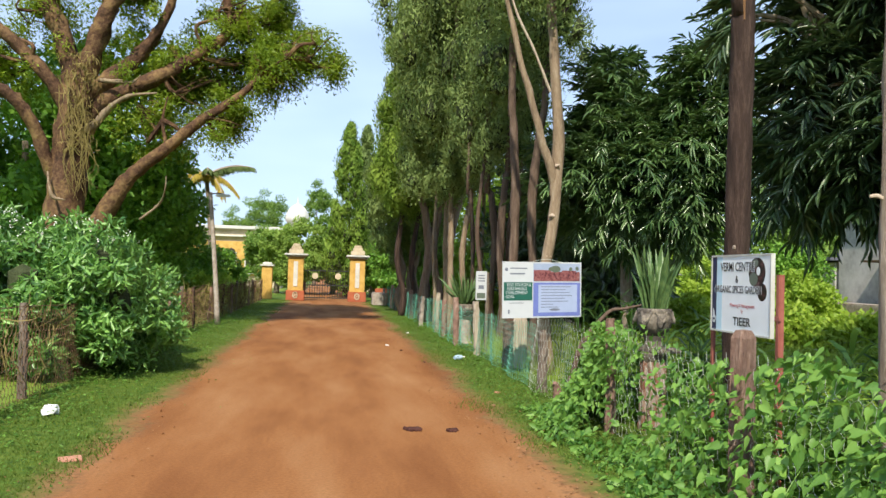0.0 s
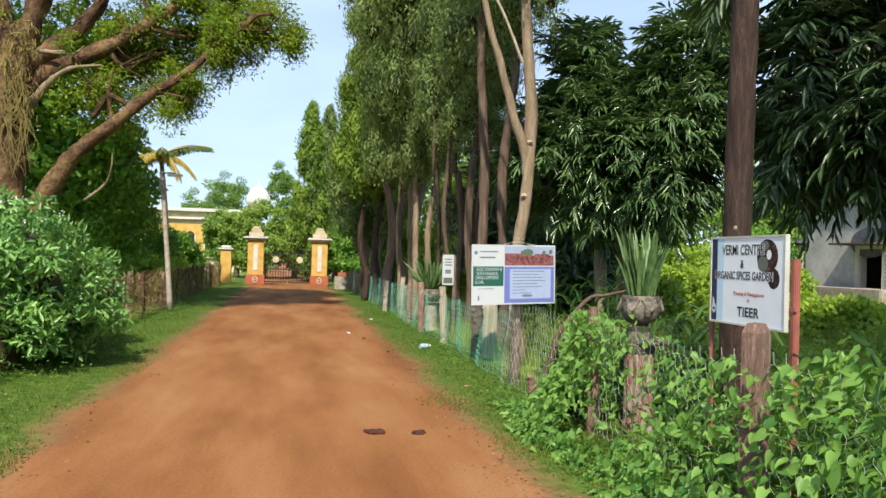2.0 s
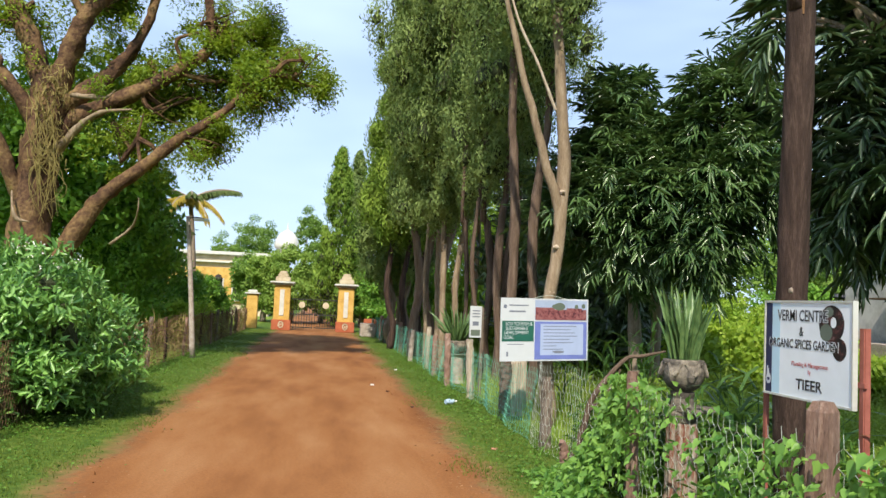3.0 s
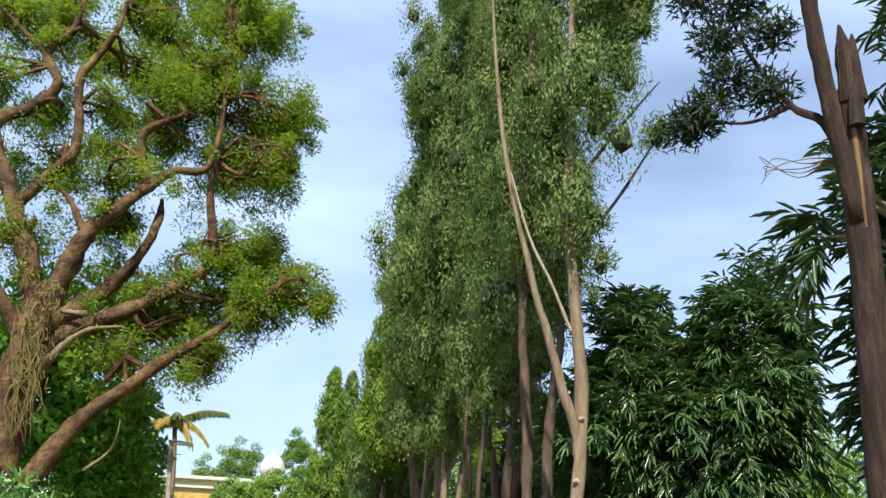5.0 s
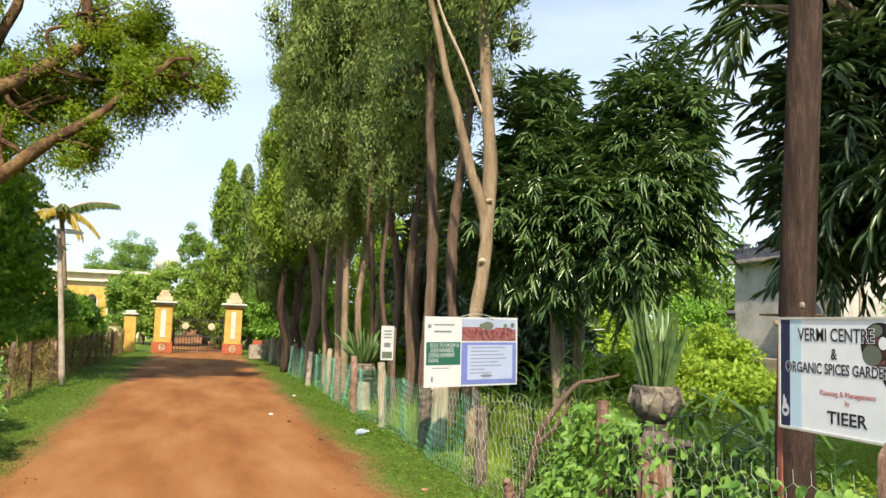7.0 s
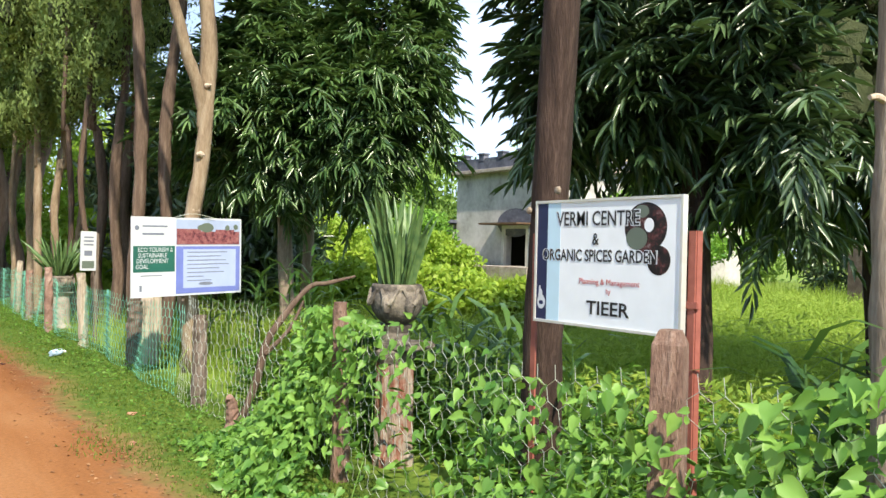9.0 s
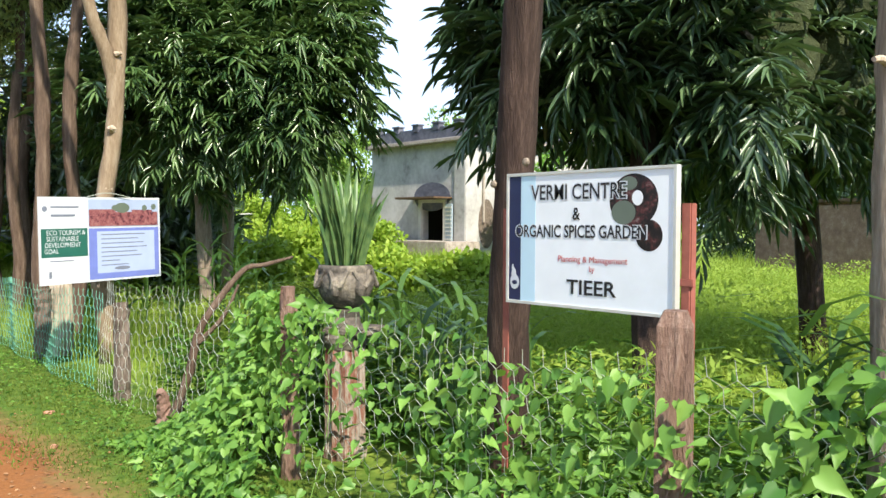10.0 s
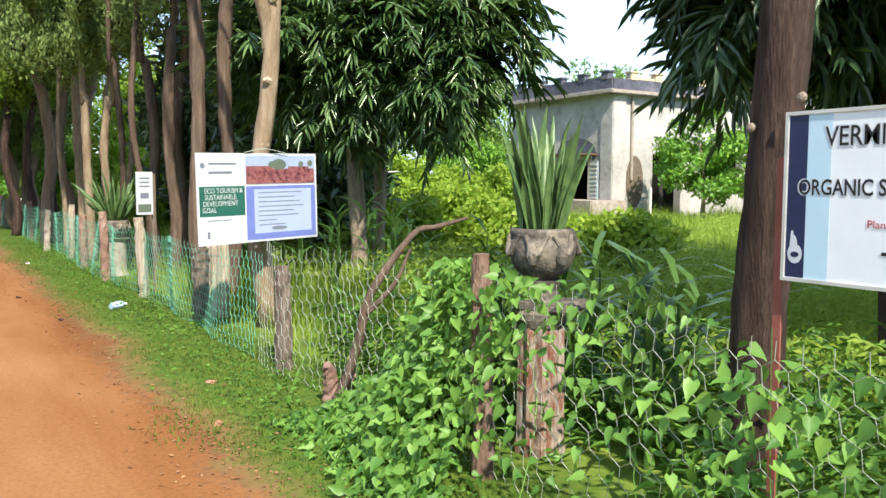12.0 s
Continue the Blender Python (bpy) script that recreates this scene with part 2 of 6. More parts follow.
M["pedestal"] = rough_mat("peeling_red_and_grey_plaster", (0.36, (0.13, 0.04, 0.026)), (0.44, (0.21, 0.095, 0.065)), (0.50, (0.26, 0.20, 0.16)), (0.68, (0.44, 0.40, 0.35)), scale=9, fine=40, stretch=(2.5, 2.5, 0.5), bump=1.0, depth=0.02)
M["urn"] = rough_mat("lichen_stained_stone_urn", (0.32, (0.035, 0.032, 0.03)), (0.48, (0.11, 0.095, 0.08)), (0.6, (0.22, 0.19, 0.15)), (0.75, (0.36, 0.32, 0.24)), scale=9, fine=50, bump=0.9, depth=0.015)
M["wire"] = Nodes("galvanised_wire", 0.45, 0.45, 0.5).color((0.52, 0.55, 0.49))
M["wire_green"] = Nodes("green_coated_wire", 0.5, 0.0, 0.4).color((0.13, 0.36, 0.27))
M["wire_rust"] = Nodes("rusted_wire", 0.8, 0.2, 0.3).color((0.15, 0.085, 0.05))
M["steel_red"] = rough_mat("red_oxide_painted_steel", (0.3, (0.20, 0.062, 0.045)), (0.6, (0.30, 0.10, 0.075)), (0.8, (0.36, 0.15, 0.11)), scale=6, fine=40, rough=0.6, bump=0.15)
M["frame"] = plain_mat("aluminium_sign_frame", (0.62, 0.62, 0.58), 0.45, 0.5, 0.2, 0.3)
M["white"] = plain_mat("white_sign_vinyl", (0.54, 0.57, 0.61), 0.38, 0.45, 0.05)
M["navy"] = plain_mat("navy_sign_vinyl", (0.018, 0.024, 0.075), 0.38)
M["paleblue"] = plain_mat("pale_blue_sign_vinyl", (0.473, 0.654, 0.774), 0.38, 0.4, 0.05)
M["ink"] = plain_mat("black_lettering", (0.012, 0.013, 0.015), 0.5)
M["ink_red"] = plain_mat("red_lettering", (0.42, 0.06, 0.06), 0.5)
M["photo_dark"] = rough_mat("printed_spice_photograph", (0.35, (0.0066, 0.0055, 0.0066)), (0.5, (0.022, 0.0165, 0.0165)), (0.58, (0.088, 0.0275, 0.0275)), (0.7, (0.248, 0.22, 0.22)), scale=20, fine=60, rough=0.4, bump=0.0)
M["green_panel"] = plain_mat("dark_green_sign_panel", (0.022, 0.115, 0.088), 0.4)
M["blue_panel"] = plain_mat("periwinkle_sign_panel", (0.15, 0.19, 0.5), 0.4)
M["light_panel"] = plain_mat("light_blue_sign_panel", (0.36, 0.43, 0.64), 0.4, 0.4, 0.06)
M["sky_print"] = plain_mat("printed_sky", (0.34, 0.41, 0.58), 0.4)
M["brick_print"] = rough_mat("printed_red_palace", (0.4, (0.07, 0.021, 0.0315)), (0.5, (0.224, 0.077, 0.084)), (0.62, (0.294, 0.14, 0.133)), scale=24, fine=60, rough=0.4, bump=0.0)
M["tree_print"] = plain_mat("printed_tree", (0.12, 0.15, 0.12), 0.4)
M["grey_ink"] = plain_mat("grey_small_print", (0.17, 0.19, 0.25), 0.5)
M["yellow_plaster"] = rough_mat("ochre_yellow_plaster", (0.3, (0.34, 0.19, 0.05)), (0.5, (0.54, 0.34, 0.09)), (0.75, (0.62, 0.44, 0.17)), scale=3, fine=20, bump=0.2)
M["cream"] = rough_mat("stained_cream_plaster", (0.3, (0.336, 0.272, 0.176)), (0.5, (0.528, 0.448, 0.32)), (0.75, (0.608, 0.544, 0.432)), scale=2, fine=14, bump=0.2)
M["red_plaster"] = rough_mat("brick_red_plaster", (0.3, (0.26, 0.07, 0.035)), (0.6, (0.40, 0.12, 0.06)), scale=4, fine=20, bump=0.2)
M["dome"] = rough_mat("whitewashed_dome", (0.3, (0.44, 0.432, 0.4)), (0.6, (0.608, 0.6, 0.568)), scale=2, fine=12, bump=0.2)
M["iron"] = plain_mat("dark_wrought_iron", (0.03, 0.03, 0.028), 0.5, 0.5, 0.3)
M["house_wall"] = rough_mat("mildewed_white_plaster", (0.28, (0.144, 0.137, 0.133)), (0.43, (0.374, 0.36, 0.346)), (0.62, (0.533, 0.518, 0.504)), scale=0.8, fine=5, bump=0.2)
M["house_black"] = rough_mat("blackened_parapet_plaster", (0.3, (0.045, 0.05, 0.07)), (0.55, (0.12, 0.125, 0.16)), (0.75, (0.26, 0.26, 0.27)), scale=1.6, fine=9, bump=0.3)
# near-black colour stands in for unlit interiors behind windows and openings
M["void"] = plain_mat("painted_room_dark", (0.035, 0.03, 0.027), 0.9)
M["shutter"] = plain_mat("faded_blue_louvre_paint", (0.34, 0.42, 0.47), 0.6)
M["plastic"] = plain_mat("white_plastic_film", (0.78, 0.78, 0.78), 0.4)
M["bottle"] = plain_mat("clear_blue_plastic", (0.42, 0.55, 0.72), 0.25, 0.5)
M["sheet_grey"] = plain_mat("grey_plastic_film", (0.16, 0.17, 0.19), 0.2, 0.6, 0.3)
M["paper"] = plain_mat("faded_reddish_wrapper", (0.45, 0.22, 0.14), 0.7)
M["dung"] = rough_mat("dried_dung", (0.3, (0.035, 0.012, 0.010)), (0.7, (0.09, 0.035, 0.025)), scale=20, fine=60)
M["lamp"] = plain_mat("white_lamp_housing", (0.7, 0.7, 0.66), 0.4)
M["tin"] = plain_mat("rusted_tin_sheet", (0.16, 0.10, 0.06), 0.7, 0.3, 0.5)
M["dry"] = leaf_mat("dry_leaf_crumbs", (0.16, 0.075, 0.035), (0.36, 0.20, 0.10), 0.8, 0.1, 0.1, (0.42, 0.34, 0.2))
M["under"] = leaf_mat("undergrowth_leaves", (0.0387, 0.103, 0.0172), (0.163, 0.31, 0.043), 0.5, 0.3, 0.3)

M["sign_sheet"] = plain_mat("white_sheet", (0.76, 0.80, 0.84), 0.4, 0.45, 0.06)
M["stump_red"] = rough_mat("reddish_weathered_post", (0.3, (0.085, 0.05, 0.038)), (0.5, (0.20, 0.125, 0.095)), (0.62, (0.27, 0.19, 0.15)), (0.76, (0.40, 0.34, 0.29)), scale=9, fine=44, stretch=(3, 3, 0.7), bump=1.0, depth=0.03)

# ---- builders ----
rng = np.random.default_rng(7)
BASE = {}


def thing(name, at, label, category, group="", kind=""):
    ob = new(name)
    ob.empty_display_size = 0.2
    ob.location = at
    BASE[ob.name] = np.array(at, float)
    return tagged(ob, label, category, group, kind)


def mesh_of(name, verts, faces, mat, smooth=False):
    me = bpy.data.meshes.new(name)
    me.from_pydata([tuple(v) for v in verts], [], faces)
    if mat:
        me.materials.append(mat)
    if smooth:
        me.polygons.foreach_set("use_smooth", [True] * len(me.polygons))
    me.update()
    return me


def part(name, geo, mat, parent=None, label="", smooth=False):
    """Links verts and faces, given in world metres, as one mesh under a thing or a part."""
    verts, faces = geo
    base = BASE[parent.name] if parent else np.zeros(3)
    ob = new(name, mesh_of(name, np.asarray(verts, float) - base, faces, mat, smooth))
    if parent:
        ob.parent = parent
    BASE[ob.name] = base
    return tagged(ob, label)


def join(*geos):
    verts, faces = [], []
    for v, f in geos:
        k = len(verts)
        verts.extend(map(tuple, v))
        faces.extend([tuple(i + k for i in face) for face in f])
    return verts, faces


def spline(points, steps):
    p = np.asarray(points, float)
    p = np.vstack([2 * p[0] - p[1], p, 2 * p[-1] - p[-2]])
    out = []
    for i in range(1, len(p) - 2):
        for s in np.linspace(0, 1, steps, endpoint=False):
            a, b, c, d = p[i - 1:i + 3]
            out.append(0.5 * (2 * b + (c - a) * s + (2 * a - 5 * b + 4 * c - d) * s * s + (3 * b - a - 3 * c + d) * s ** 3))
    out.append(p[-2])
    return np.array(out)


def tube(points, radii, seg=9, steps=5, rough=0.08, seed=0):
    """A limb along a smooth line of points, with uneven girth."""
    line = spline(points, steps)
    rad = spline(np.array(radii, float)[:, None], steps)[:, 0]
    r = np.random.default_rng(seed + 11)
    verts, faces = [], []
    side = None
    for i, c in enumerate(line):
        d = line[min(i + 1, len(line) - 1)] - line[max(i - 1, 0)]
        d = d / (np.linalg.norm(d) + 1e-9)
        ref = np.array((0.0, 1, 0)) if abs(d[1]) < 0.9 else np.array((1.0, 0, 0))
        side = np.cross(d, ref) if side is None else side - d * side.dot(d)
        side = side / np.linalg.norm(side)
        up = np.cross(d, side)
        for k in range(seg):
            a = 2 * math.pi * k / seg
            g = max(rad[i], 0.002) * (1 + rough * r.normal())
            verts.append(c + g * (math.cos(a) * side + math.sin(a) * up))
    n = len(line)
    for i in range(n - 1):
        for k in range(seg):
            faces.append((i * seg + k, i * seg + (k + 1) % seg, (i + 1) * seg + (k + 1) % seg, (i + 1) * seg + k))
    faces.append(tuple(range(seg - 1, -1, -1)))
    faces.append(tuple((n - 1) * seg + k for k in range(seg)))
    return verts, faces


def box(cx, cy, cz, sx, sy, sz, bevel=0.0, turn=0.0):
    bm = bmesh.new()
    bmesh.ops.create_cube(bm, size=1.0, matrix=Matrix.Diagonal((sx, sy, sz, 1)))
    if bevel:
        bmesh.ops.bevel(bm, geom=bm.edges[:], offset=bevel, segments=2, affect="EDGES")
    m = Matrix.Translation((cx, cy, cz)) @ Matrix.Rotation(radians(turn), 4, "Z")
    bm.verts.index_update()
    out = [tuple(m @ v.co) for v in bm.verts], [tuple(v.index for v in f.verts) for f in bm.faces]
    bm.free()
    return out


def lathe(cx, cy, profile, seg=24, flutes=0, depth=0.0, square=0.0):
    """A turned body: profile of (radius, height); flutes cut grooves."""
    verts, faces = [], []
    for r, z in profile:
        for k in range(seg):
            a = 2 * math.pi * k / seg
            g = r * (1 - depth * (0.5 + 0.5 * math.cos(flutes * a)) if flutes else 1)
            if square:
                g *= 1 + square * (1 / max(abs(math.cos(a)), abs(math.sin(a))) - 1)
            verts.append((cx + g * math.cos(a), cy + g * math.sin(a), z))
    for i in range(len(profile) - 1):
        for k in range(seg):
            faces.append((i * seg + k, i * seg + (k + 1) % seg, (i + 1) * seg + (k + 1) % seg, (i + 1) * seg + k))
    faces.append(tuple(range(seg - 1, -1, -1)))
    faces.append(tuple((len(profile) - 1) * seg + k for k in range(seg)))
    return verts, faces


DIAMOND = ([(0, 0, 0), (-0.5, 0.45, 0.06), (0, 1, -0.05), (0.5, 0.45, 0.06)], [(0, 3, 2, 1)])
LANCE = ([(0, 0, 0), (-0.5, 0.35, 0.05), (-0.36, 0.68, 0.0), (0, 1, -0.16), (0.36, 0.68, 0.0), (0.5, 0.35, 0.05)], [(0, 3, 2, 1), (0, 5, 4, 3)])
HEART = ([(0, 0.10, -0.03), (-0.26, 0, 0.06), (-0.47, 0.2, 0.10), (-0.40, 0.48, 0.06), (-0.16, 0.80, 0.0), (0, 1.08, -0.16), (0.16, 0.80, 0.0), (0.40, 0.48, 0.06), (0.47, 0.2, 0.10), (0.26, 0, 0.06), (0, 0.55, -0.04)], [(0, 10, 3, 2, 1), (10, 5, 4, 3), (0, 9, 8, 7, 10), (10, 7, 6, 5)])
BLADE = ([(-0.5, 0, 0), (0.5, 0, 0), (0.4, 0.55, 0.06), (-0.4, 0.55, 0.06), (0, 1, 0.28)], [(0, 1, 2, 3), (3, 2, 4)])
TUFT = ([(-0.5, 0, 0), (0.5, 0, 0), (0, 1, 0.15)], [(0, 1, 2)])
STRAP = ([(-0.3, 0, 0), (0.3, 0, 0), (0.5, 0.35, 0.05), (-0.5, 0.35, 0.05), (0.42, 0.7, -0.08), (-0.42, 0.7, -0.08), (0, 1, -0.36)], [(0, 1, 2, 3), (3, 2, 4, 5), (5, 4, 6)])


def unit(v):
    return v / (np.linalg.norm(v, axis=-1, keepdims=True) + 1e-9)


def leaves(name, P, D, N, L, W, shape, mat, parent=None, label=""):
    """Many leaves in one mesh: roots P, directions D, upper sides N, lengths L, widths W (world metres)."""
    P, D = np.asarray(P, float), unit(np.asarray(D, float))
    S = unit(np.cross(D, np.asarray(N, float)) + 1e-6)
    U = np.cross(S, D)
    n = len(P)
    L, W = np.broadcast_to(L, n)[:, None, None], np.broadcast_to(W, n)[:, None, None]
    tv = np.array(shape[0], float)
    base = BASE[parent.name] if parent else np.zeros(3)
    co = (P - base)[:, None] + tv[None, :, :1] * W * S[:, None] + tv[None, :, 1:2] * L * D[:, None] + tv[None, :, 2:] * L * U[:, None]
    k = len(tv)
    flat = np.concatenate([np.array(f) for f in shape[1]])
    sizes = np.array([len(f) for f in shape[1]])
    loops = (flat[None] + k * np.arange(n)[:, None]).ravel()
    starts = np.concatenate([[0], np.cumsum(np.tile(sizes, n))[:-1]])
    me = bpy.data.meshes.new(name)
    me.vertices.add(n * k)
    me.vertices.foreach_set("co", co.ravel().astype(np.float32))
    me.loops.add(len(loops))
    me.loops.foreach_set("vertex_index", loops.astype(np.int32))
    me.polygons.add(len(starts))
    me.polygons.foreach_set("loop_start", starts.astype(np.int32))
    me.materials.append(mat)
    me.update(calc_edges=True)
    ob = new(name, me)
    if parent:
        ob.parent = parent
    BASE[ob.name] = base
    return tagged(ob, label)


def ball(n):
    return unit(rng.normal(size=(n, 3)))


def clumps(centres, radii, per, flat=0.6, lift=0.25, shell=0.45):
    """Leaf roots, directions and upper sides in rounded clumps about centres."""
    c = np.repeat(np.asarray(centres, float), per, axis=0)
    r = np.repeat(np.broadcast_to(radii, len(centres)), per)
    d = ball(len(c))
    p = c + d * (r * (shell + (1 - shell) * rng.random(len(c)) ** 0.6))[:, None] * np.array((1, 1, flat))
    slant = unit(0.35 * d + 0.9 * rng.normal(size=d.shape) + np.array((0, 0, lift)))
    return p, slant, d + 0.35 * rng.normal(size=d.shape) + np.array((0, 0, 0.35))


def in_egg(n, c, r, shell=0.6):
    d = ball(n)
    return np.array(c) + d * np.array(r) * (shell + (1 - shell) * rng.random((n, 1)))


def text_part(words, size, mat, parent, m, name="lettering", squeeze=1.0, width=None, bold=0.0):
    data = bpy.data.curves.new(name, "FONT")
    data.body, data.size, data.align_x, data.align_y, data.extrude = words, size, "CENTER", "CENTER", 0.0003
    data.offset = size * bold
    data.resolution_u = 3
    tmp = bpy.data.objects.new("tmp", data)
    scene.collection.objects.link(tmp)
    me = bpy.data.meshes.new_from_object(tmp.evaluated_get(bpy.context.evaluated_depsgraph_get()))
    bpy.data.objects.remove(tmp)
    if width:
        xs = [v.co.x for v in me.vertices]
        squeeze = width / (max(xs) - min(xs))
    me.transform(Matrix.Translation(Vector(-BASE[parent.name])) @ m @ Matrix.Diagonal((squeeze, 1, 1, 1)))
    me.materials.clear()
    me.materials.append(mat)
    ob = new(name, me)
    ob.parent = parent
    BASE[ob.name] = BASE[parent.name]
    return ob


class Face:
    """An upright sign face: u runs along the reading direction, v up, both in metres."""

    def __init__(self, origin, u, tilt=0.0):
        self.o, self.u = Vector(origin), Vector(u).normalized()
        self.v = Vector((0, 0, 1))
        if tilt:
            turn = Matrix.Rotation(radians(tilt), 3, self.u.cross(self.v))
            self.u, self.v = turn @ self.u, turn @ self.v
        self.n = self.u.cross(self.v)

    def at(self, u, v, n=0.0):
        m = Matrix((self.u, self.v, self.n)).transposed().to_4x4()
        m.translation = self.o + self.u * u + self.v * v + self.n * n
        return m

    def slab(self, u0, v0, u1, v1, n0, n1):
        pts = [self.o + self.u * u + self.v * v + self.n * n for n in (n0, n1) for u, v in ((u0, v0), (u1, v0), (u1, v1), (u0, v1))]
        return [tuple(p) for p in pts], [(3, 2, 1, 0), (4, 5, 6, 7), (0, 1, 5, 4), (1, 2, 6, 5), (2, 3, 7, 6), (3, 0, 4, 7)]

    def disc(self, u, v, r, n0, n1, seg=28, a0=0.0, a1=2 * math.pi, ry=None):
        ring = [(u + r * math.cos(a0 + (a1 - a0) * k / seg), v + (ry or r) * math.sin(a0 + (a1 - a0) * k / seg)) for k in range(seg)]
        pts = [self.o + self.u * a + self.v * b + self.n * n for n in (n0, n1) for a, b in ring]
        return [tuple(p) for p in pts], [tuple(range(seg - 1, -1, -1)), tuple(range(seg, 2 * seg))] + [(k, (k + 1) % seg, seg + (k + 1) % seg, seg + k) for k in range(seg)]


def net(x_of, y0, y1, z0, z1, cell, wire):
    """Hexagonal netting in a plane along y, sagging with x_of(y, z)."""
    verts, faces = [], []

    def strand(a, b):
        a, b = (np.array((x_of(p[0], p[1]), p[0] + 0.022 * math.sin(p[1] * 9 + p[0] * 2.3), p[1] + 0.03 * math.sin(p[0] * 3.1) * p[1])) for p in (a, b))
        d = unit(b - a)
        s = unit(np.cross(d, (1.0, 0.1, 0)))
        t = np.cross(d, s)
        k = len(verts)
        for c in (a, b):
            for ang in (0, 2.1, 4.2):
                verts.append(c + wire * (math.cos(ang) * s + math.sin(ang) * t))
        faces.extend([(k, k + 1, k + 4, k + 3), (k + 1, k + 2, k + 5, k + 4), (k + 2, k, k + 3, k + 5)])

    h = cell * 0.62
    rows, cols = int((z1 - z0) / (h * 1.5)), int((y1 - y0) / cell)
    for j in range(rows):
        z = z0 + j * h * 1.5
        for i in range(cols):
            y = y0 + (i + 0.5 * (j % 2)) * cell
            strand((y, z), (y + cell / 2, z + h * 0.5))
            strand((y + cell / 2, z + h * 0.5), (y + cell, z))
            strand((y + cell / 2, z + h * 0.5), (y + cell / 2, z + h * 1.5))
    return verts, faces


# ---- ground ----
xs = np.concatenate([-np.geomspace(900, 12, 12), np.linspace(-10, 10, 21), np.geomspace(12, 900, 12)])
ys = np.concatenate([-np.geomspace(400, 6, 8), np.linspace(-4, 46, 26), np.geomspace(50, 1200, 12)])
gv = [(x, y, 0.0) for y in ys for x in xs]
gf = [(j * len(xs) + i, j * len(xs) + i + 1, (j + 1) * len(xs) + i + 1, (j + 1) * len(xs) + i) for j in range(len(ys) - 1) for i in range(len(xs) - 1)]
ground = part("ground", (gv, gf), M["ground"])
tagged(ground, "red laterite track worn bare between strips of green turf", "ground", kind="structure")


# ---- trees ----
def puffs(centres, radii):
    """Small uneven lumps, joined: the core of each foliage puff, dark for inner shade."""
    ico = bmesh.new()
    bmesh.ops.create_icosphere(ico, subdivisions=1, radius=1.0)
    base = np.array([tuple(v.co) for v in ico.verts])
    tris = [[v.index for v in f.verts] for f in ico.faces]
    ico.free()
    verts, faces = [], []
    for c, r in zip(centres, radii):
        k = len(verts)
        verts.extend(map(tuple, c + base * r * np.array((0.9, 0.9, 1.25)) * rng.uniform(0.7, 1.25, (len(base), 1))))
        faces.extend([tuple(i + k for i in f) for f in tris])
    return verts, faces


def spray_tree(name, base, lean, crown, mat, label, trunk_r=0.09, sprays=900, per=9, leaf=0.2, group=""):
    """A tree hung with whorls of long drooping leaves; crown: list of eggs (centre, radii, share)."""
    t = thing(name, base, label, "tree", group)
    bx, by, bz = base
    top = np.array(crown[0][0]) + (0, 0, crown[0][1][2] * 0.6)
    mid = (np.array(base) + top) / 2 + (lean[0], lean[1], 0)
    # trees in the shade-toned leaves get the darker bark too
    part("trunk", tube([base, mid * 0.6 + np.array(base) * 0.4, mid, top], [trunk_r * 1.2, trunk_r, trunk_r * 0.7, 0.02], seed=len(BASE)), M["bark_dark" if mat == M["l_mast_dark"] else "bark_grey"], t, smooth=True)
    roots = []
    for c, r, share in crown:
        k = int(sprays * share)
        # shoots gather in tufts, with dark gaps between them
        tufts = in_egg(max(2, k // 7), c, r, 0.5)
        p = tufts[rng.integers(0, len(tufts), k)] + 0.13 * rng.normal(size=(k, 3)) * np.minimum(np.array(r), 1.0)
        roots.append((p, np.tile(c, (k, 1))))
        for j in range(5):
            e = in_egg(1, c, r, 0.7)[0]
            s = mid + (np.array(c) - mid) * rng.uniform(0.1, 0.8)
            part("limb", tube([s, (s + e) / 2 + (0, 0, 0.2), e], [trunk_r * 0.5, trunk_r * 0.3, 0.008], seg=6, seed=j), M["bark_grey"], t)
    P = np.vstack([a for a, _ in roots])
    C = np.vstack([b for _, b in roots])
    # dark lumps whose colour stands in for the shade inside the crown
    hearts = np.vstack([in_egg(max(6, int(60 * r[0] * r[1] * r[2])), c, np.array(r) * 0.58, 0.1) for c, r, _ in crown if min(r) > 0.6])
    part("shade_core", puffs(hearts, rng.uniform(0.14, 0.27, len(hearts))), M["crown_shade"], t)
    # each shoot arches outwards and carries leaves on both sides
    axis = unit(unit(P - C) * np.array((1, 1, 0.7)) + 0.6 * rng.normal(size=P.shape) + np.array((0, 0, 0.18)))
    side = unit(np.cross(axis, (0, 0, 1.0)))
    reach = leaf * rng.uniform(0.9, 1.7, (len(P), 1, 1))
    s = np.linspace(0, 1, per)[None, :, None]
    turn = np.where(np.arange(per) % 2, 1.0, -1.0)[None, :, None]
    Q = P[:, None] + axis[:, None] * reach * s - np.array((0, 0, 0.35)) * reach * s * s
    D = axis[:, None] * (0.55 + 0.5 * s) + side[:, None] * turn * (0.95 - 0.6 * s) + np.array((0, 0, -0.26)) - np.array((0, 0, 0.3)) * s + 0.22 * rng.normal(size=Q.shape)
    k = len(P) * per
    N = np.repeat(axis * 0.5 + np.array((0, 0, 1.0)), per, 0) + 0.28 * rng.normal(size=(k, 3))
    leaves("crown", Q.reshape(-1, 3), D.reshape(-1, 3), N, leaf * rng.uniform(0.65, 1.1, k), leaf * 0.135, LANCE, mat, t)
    return t


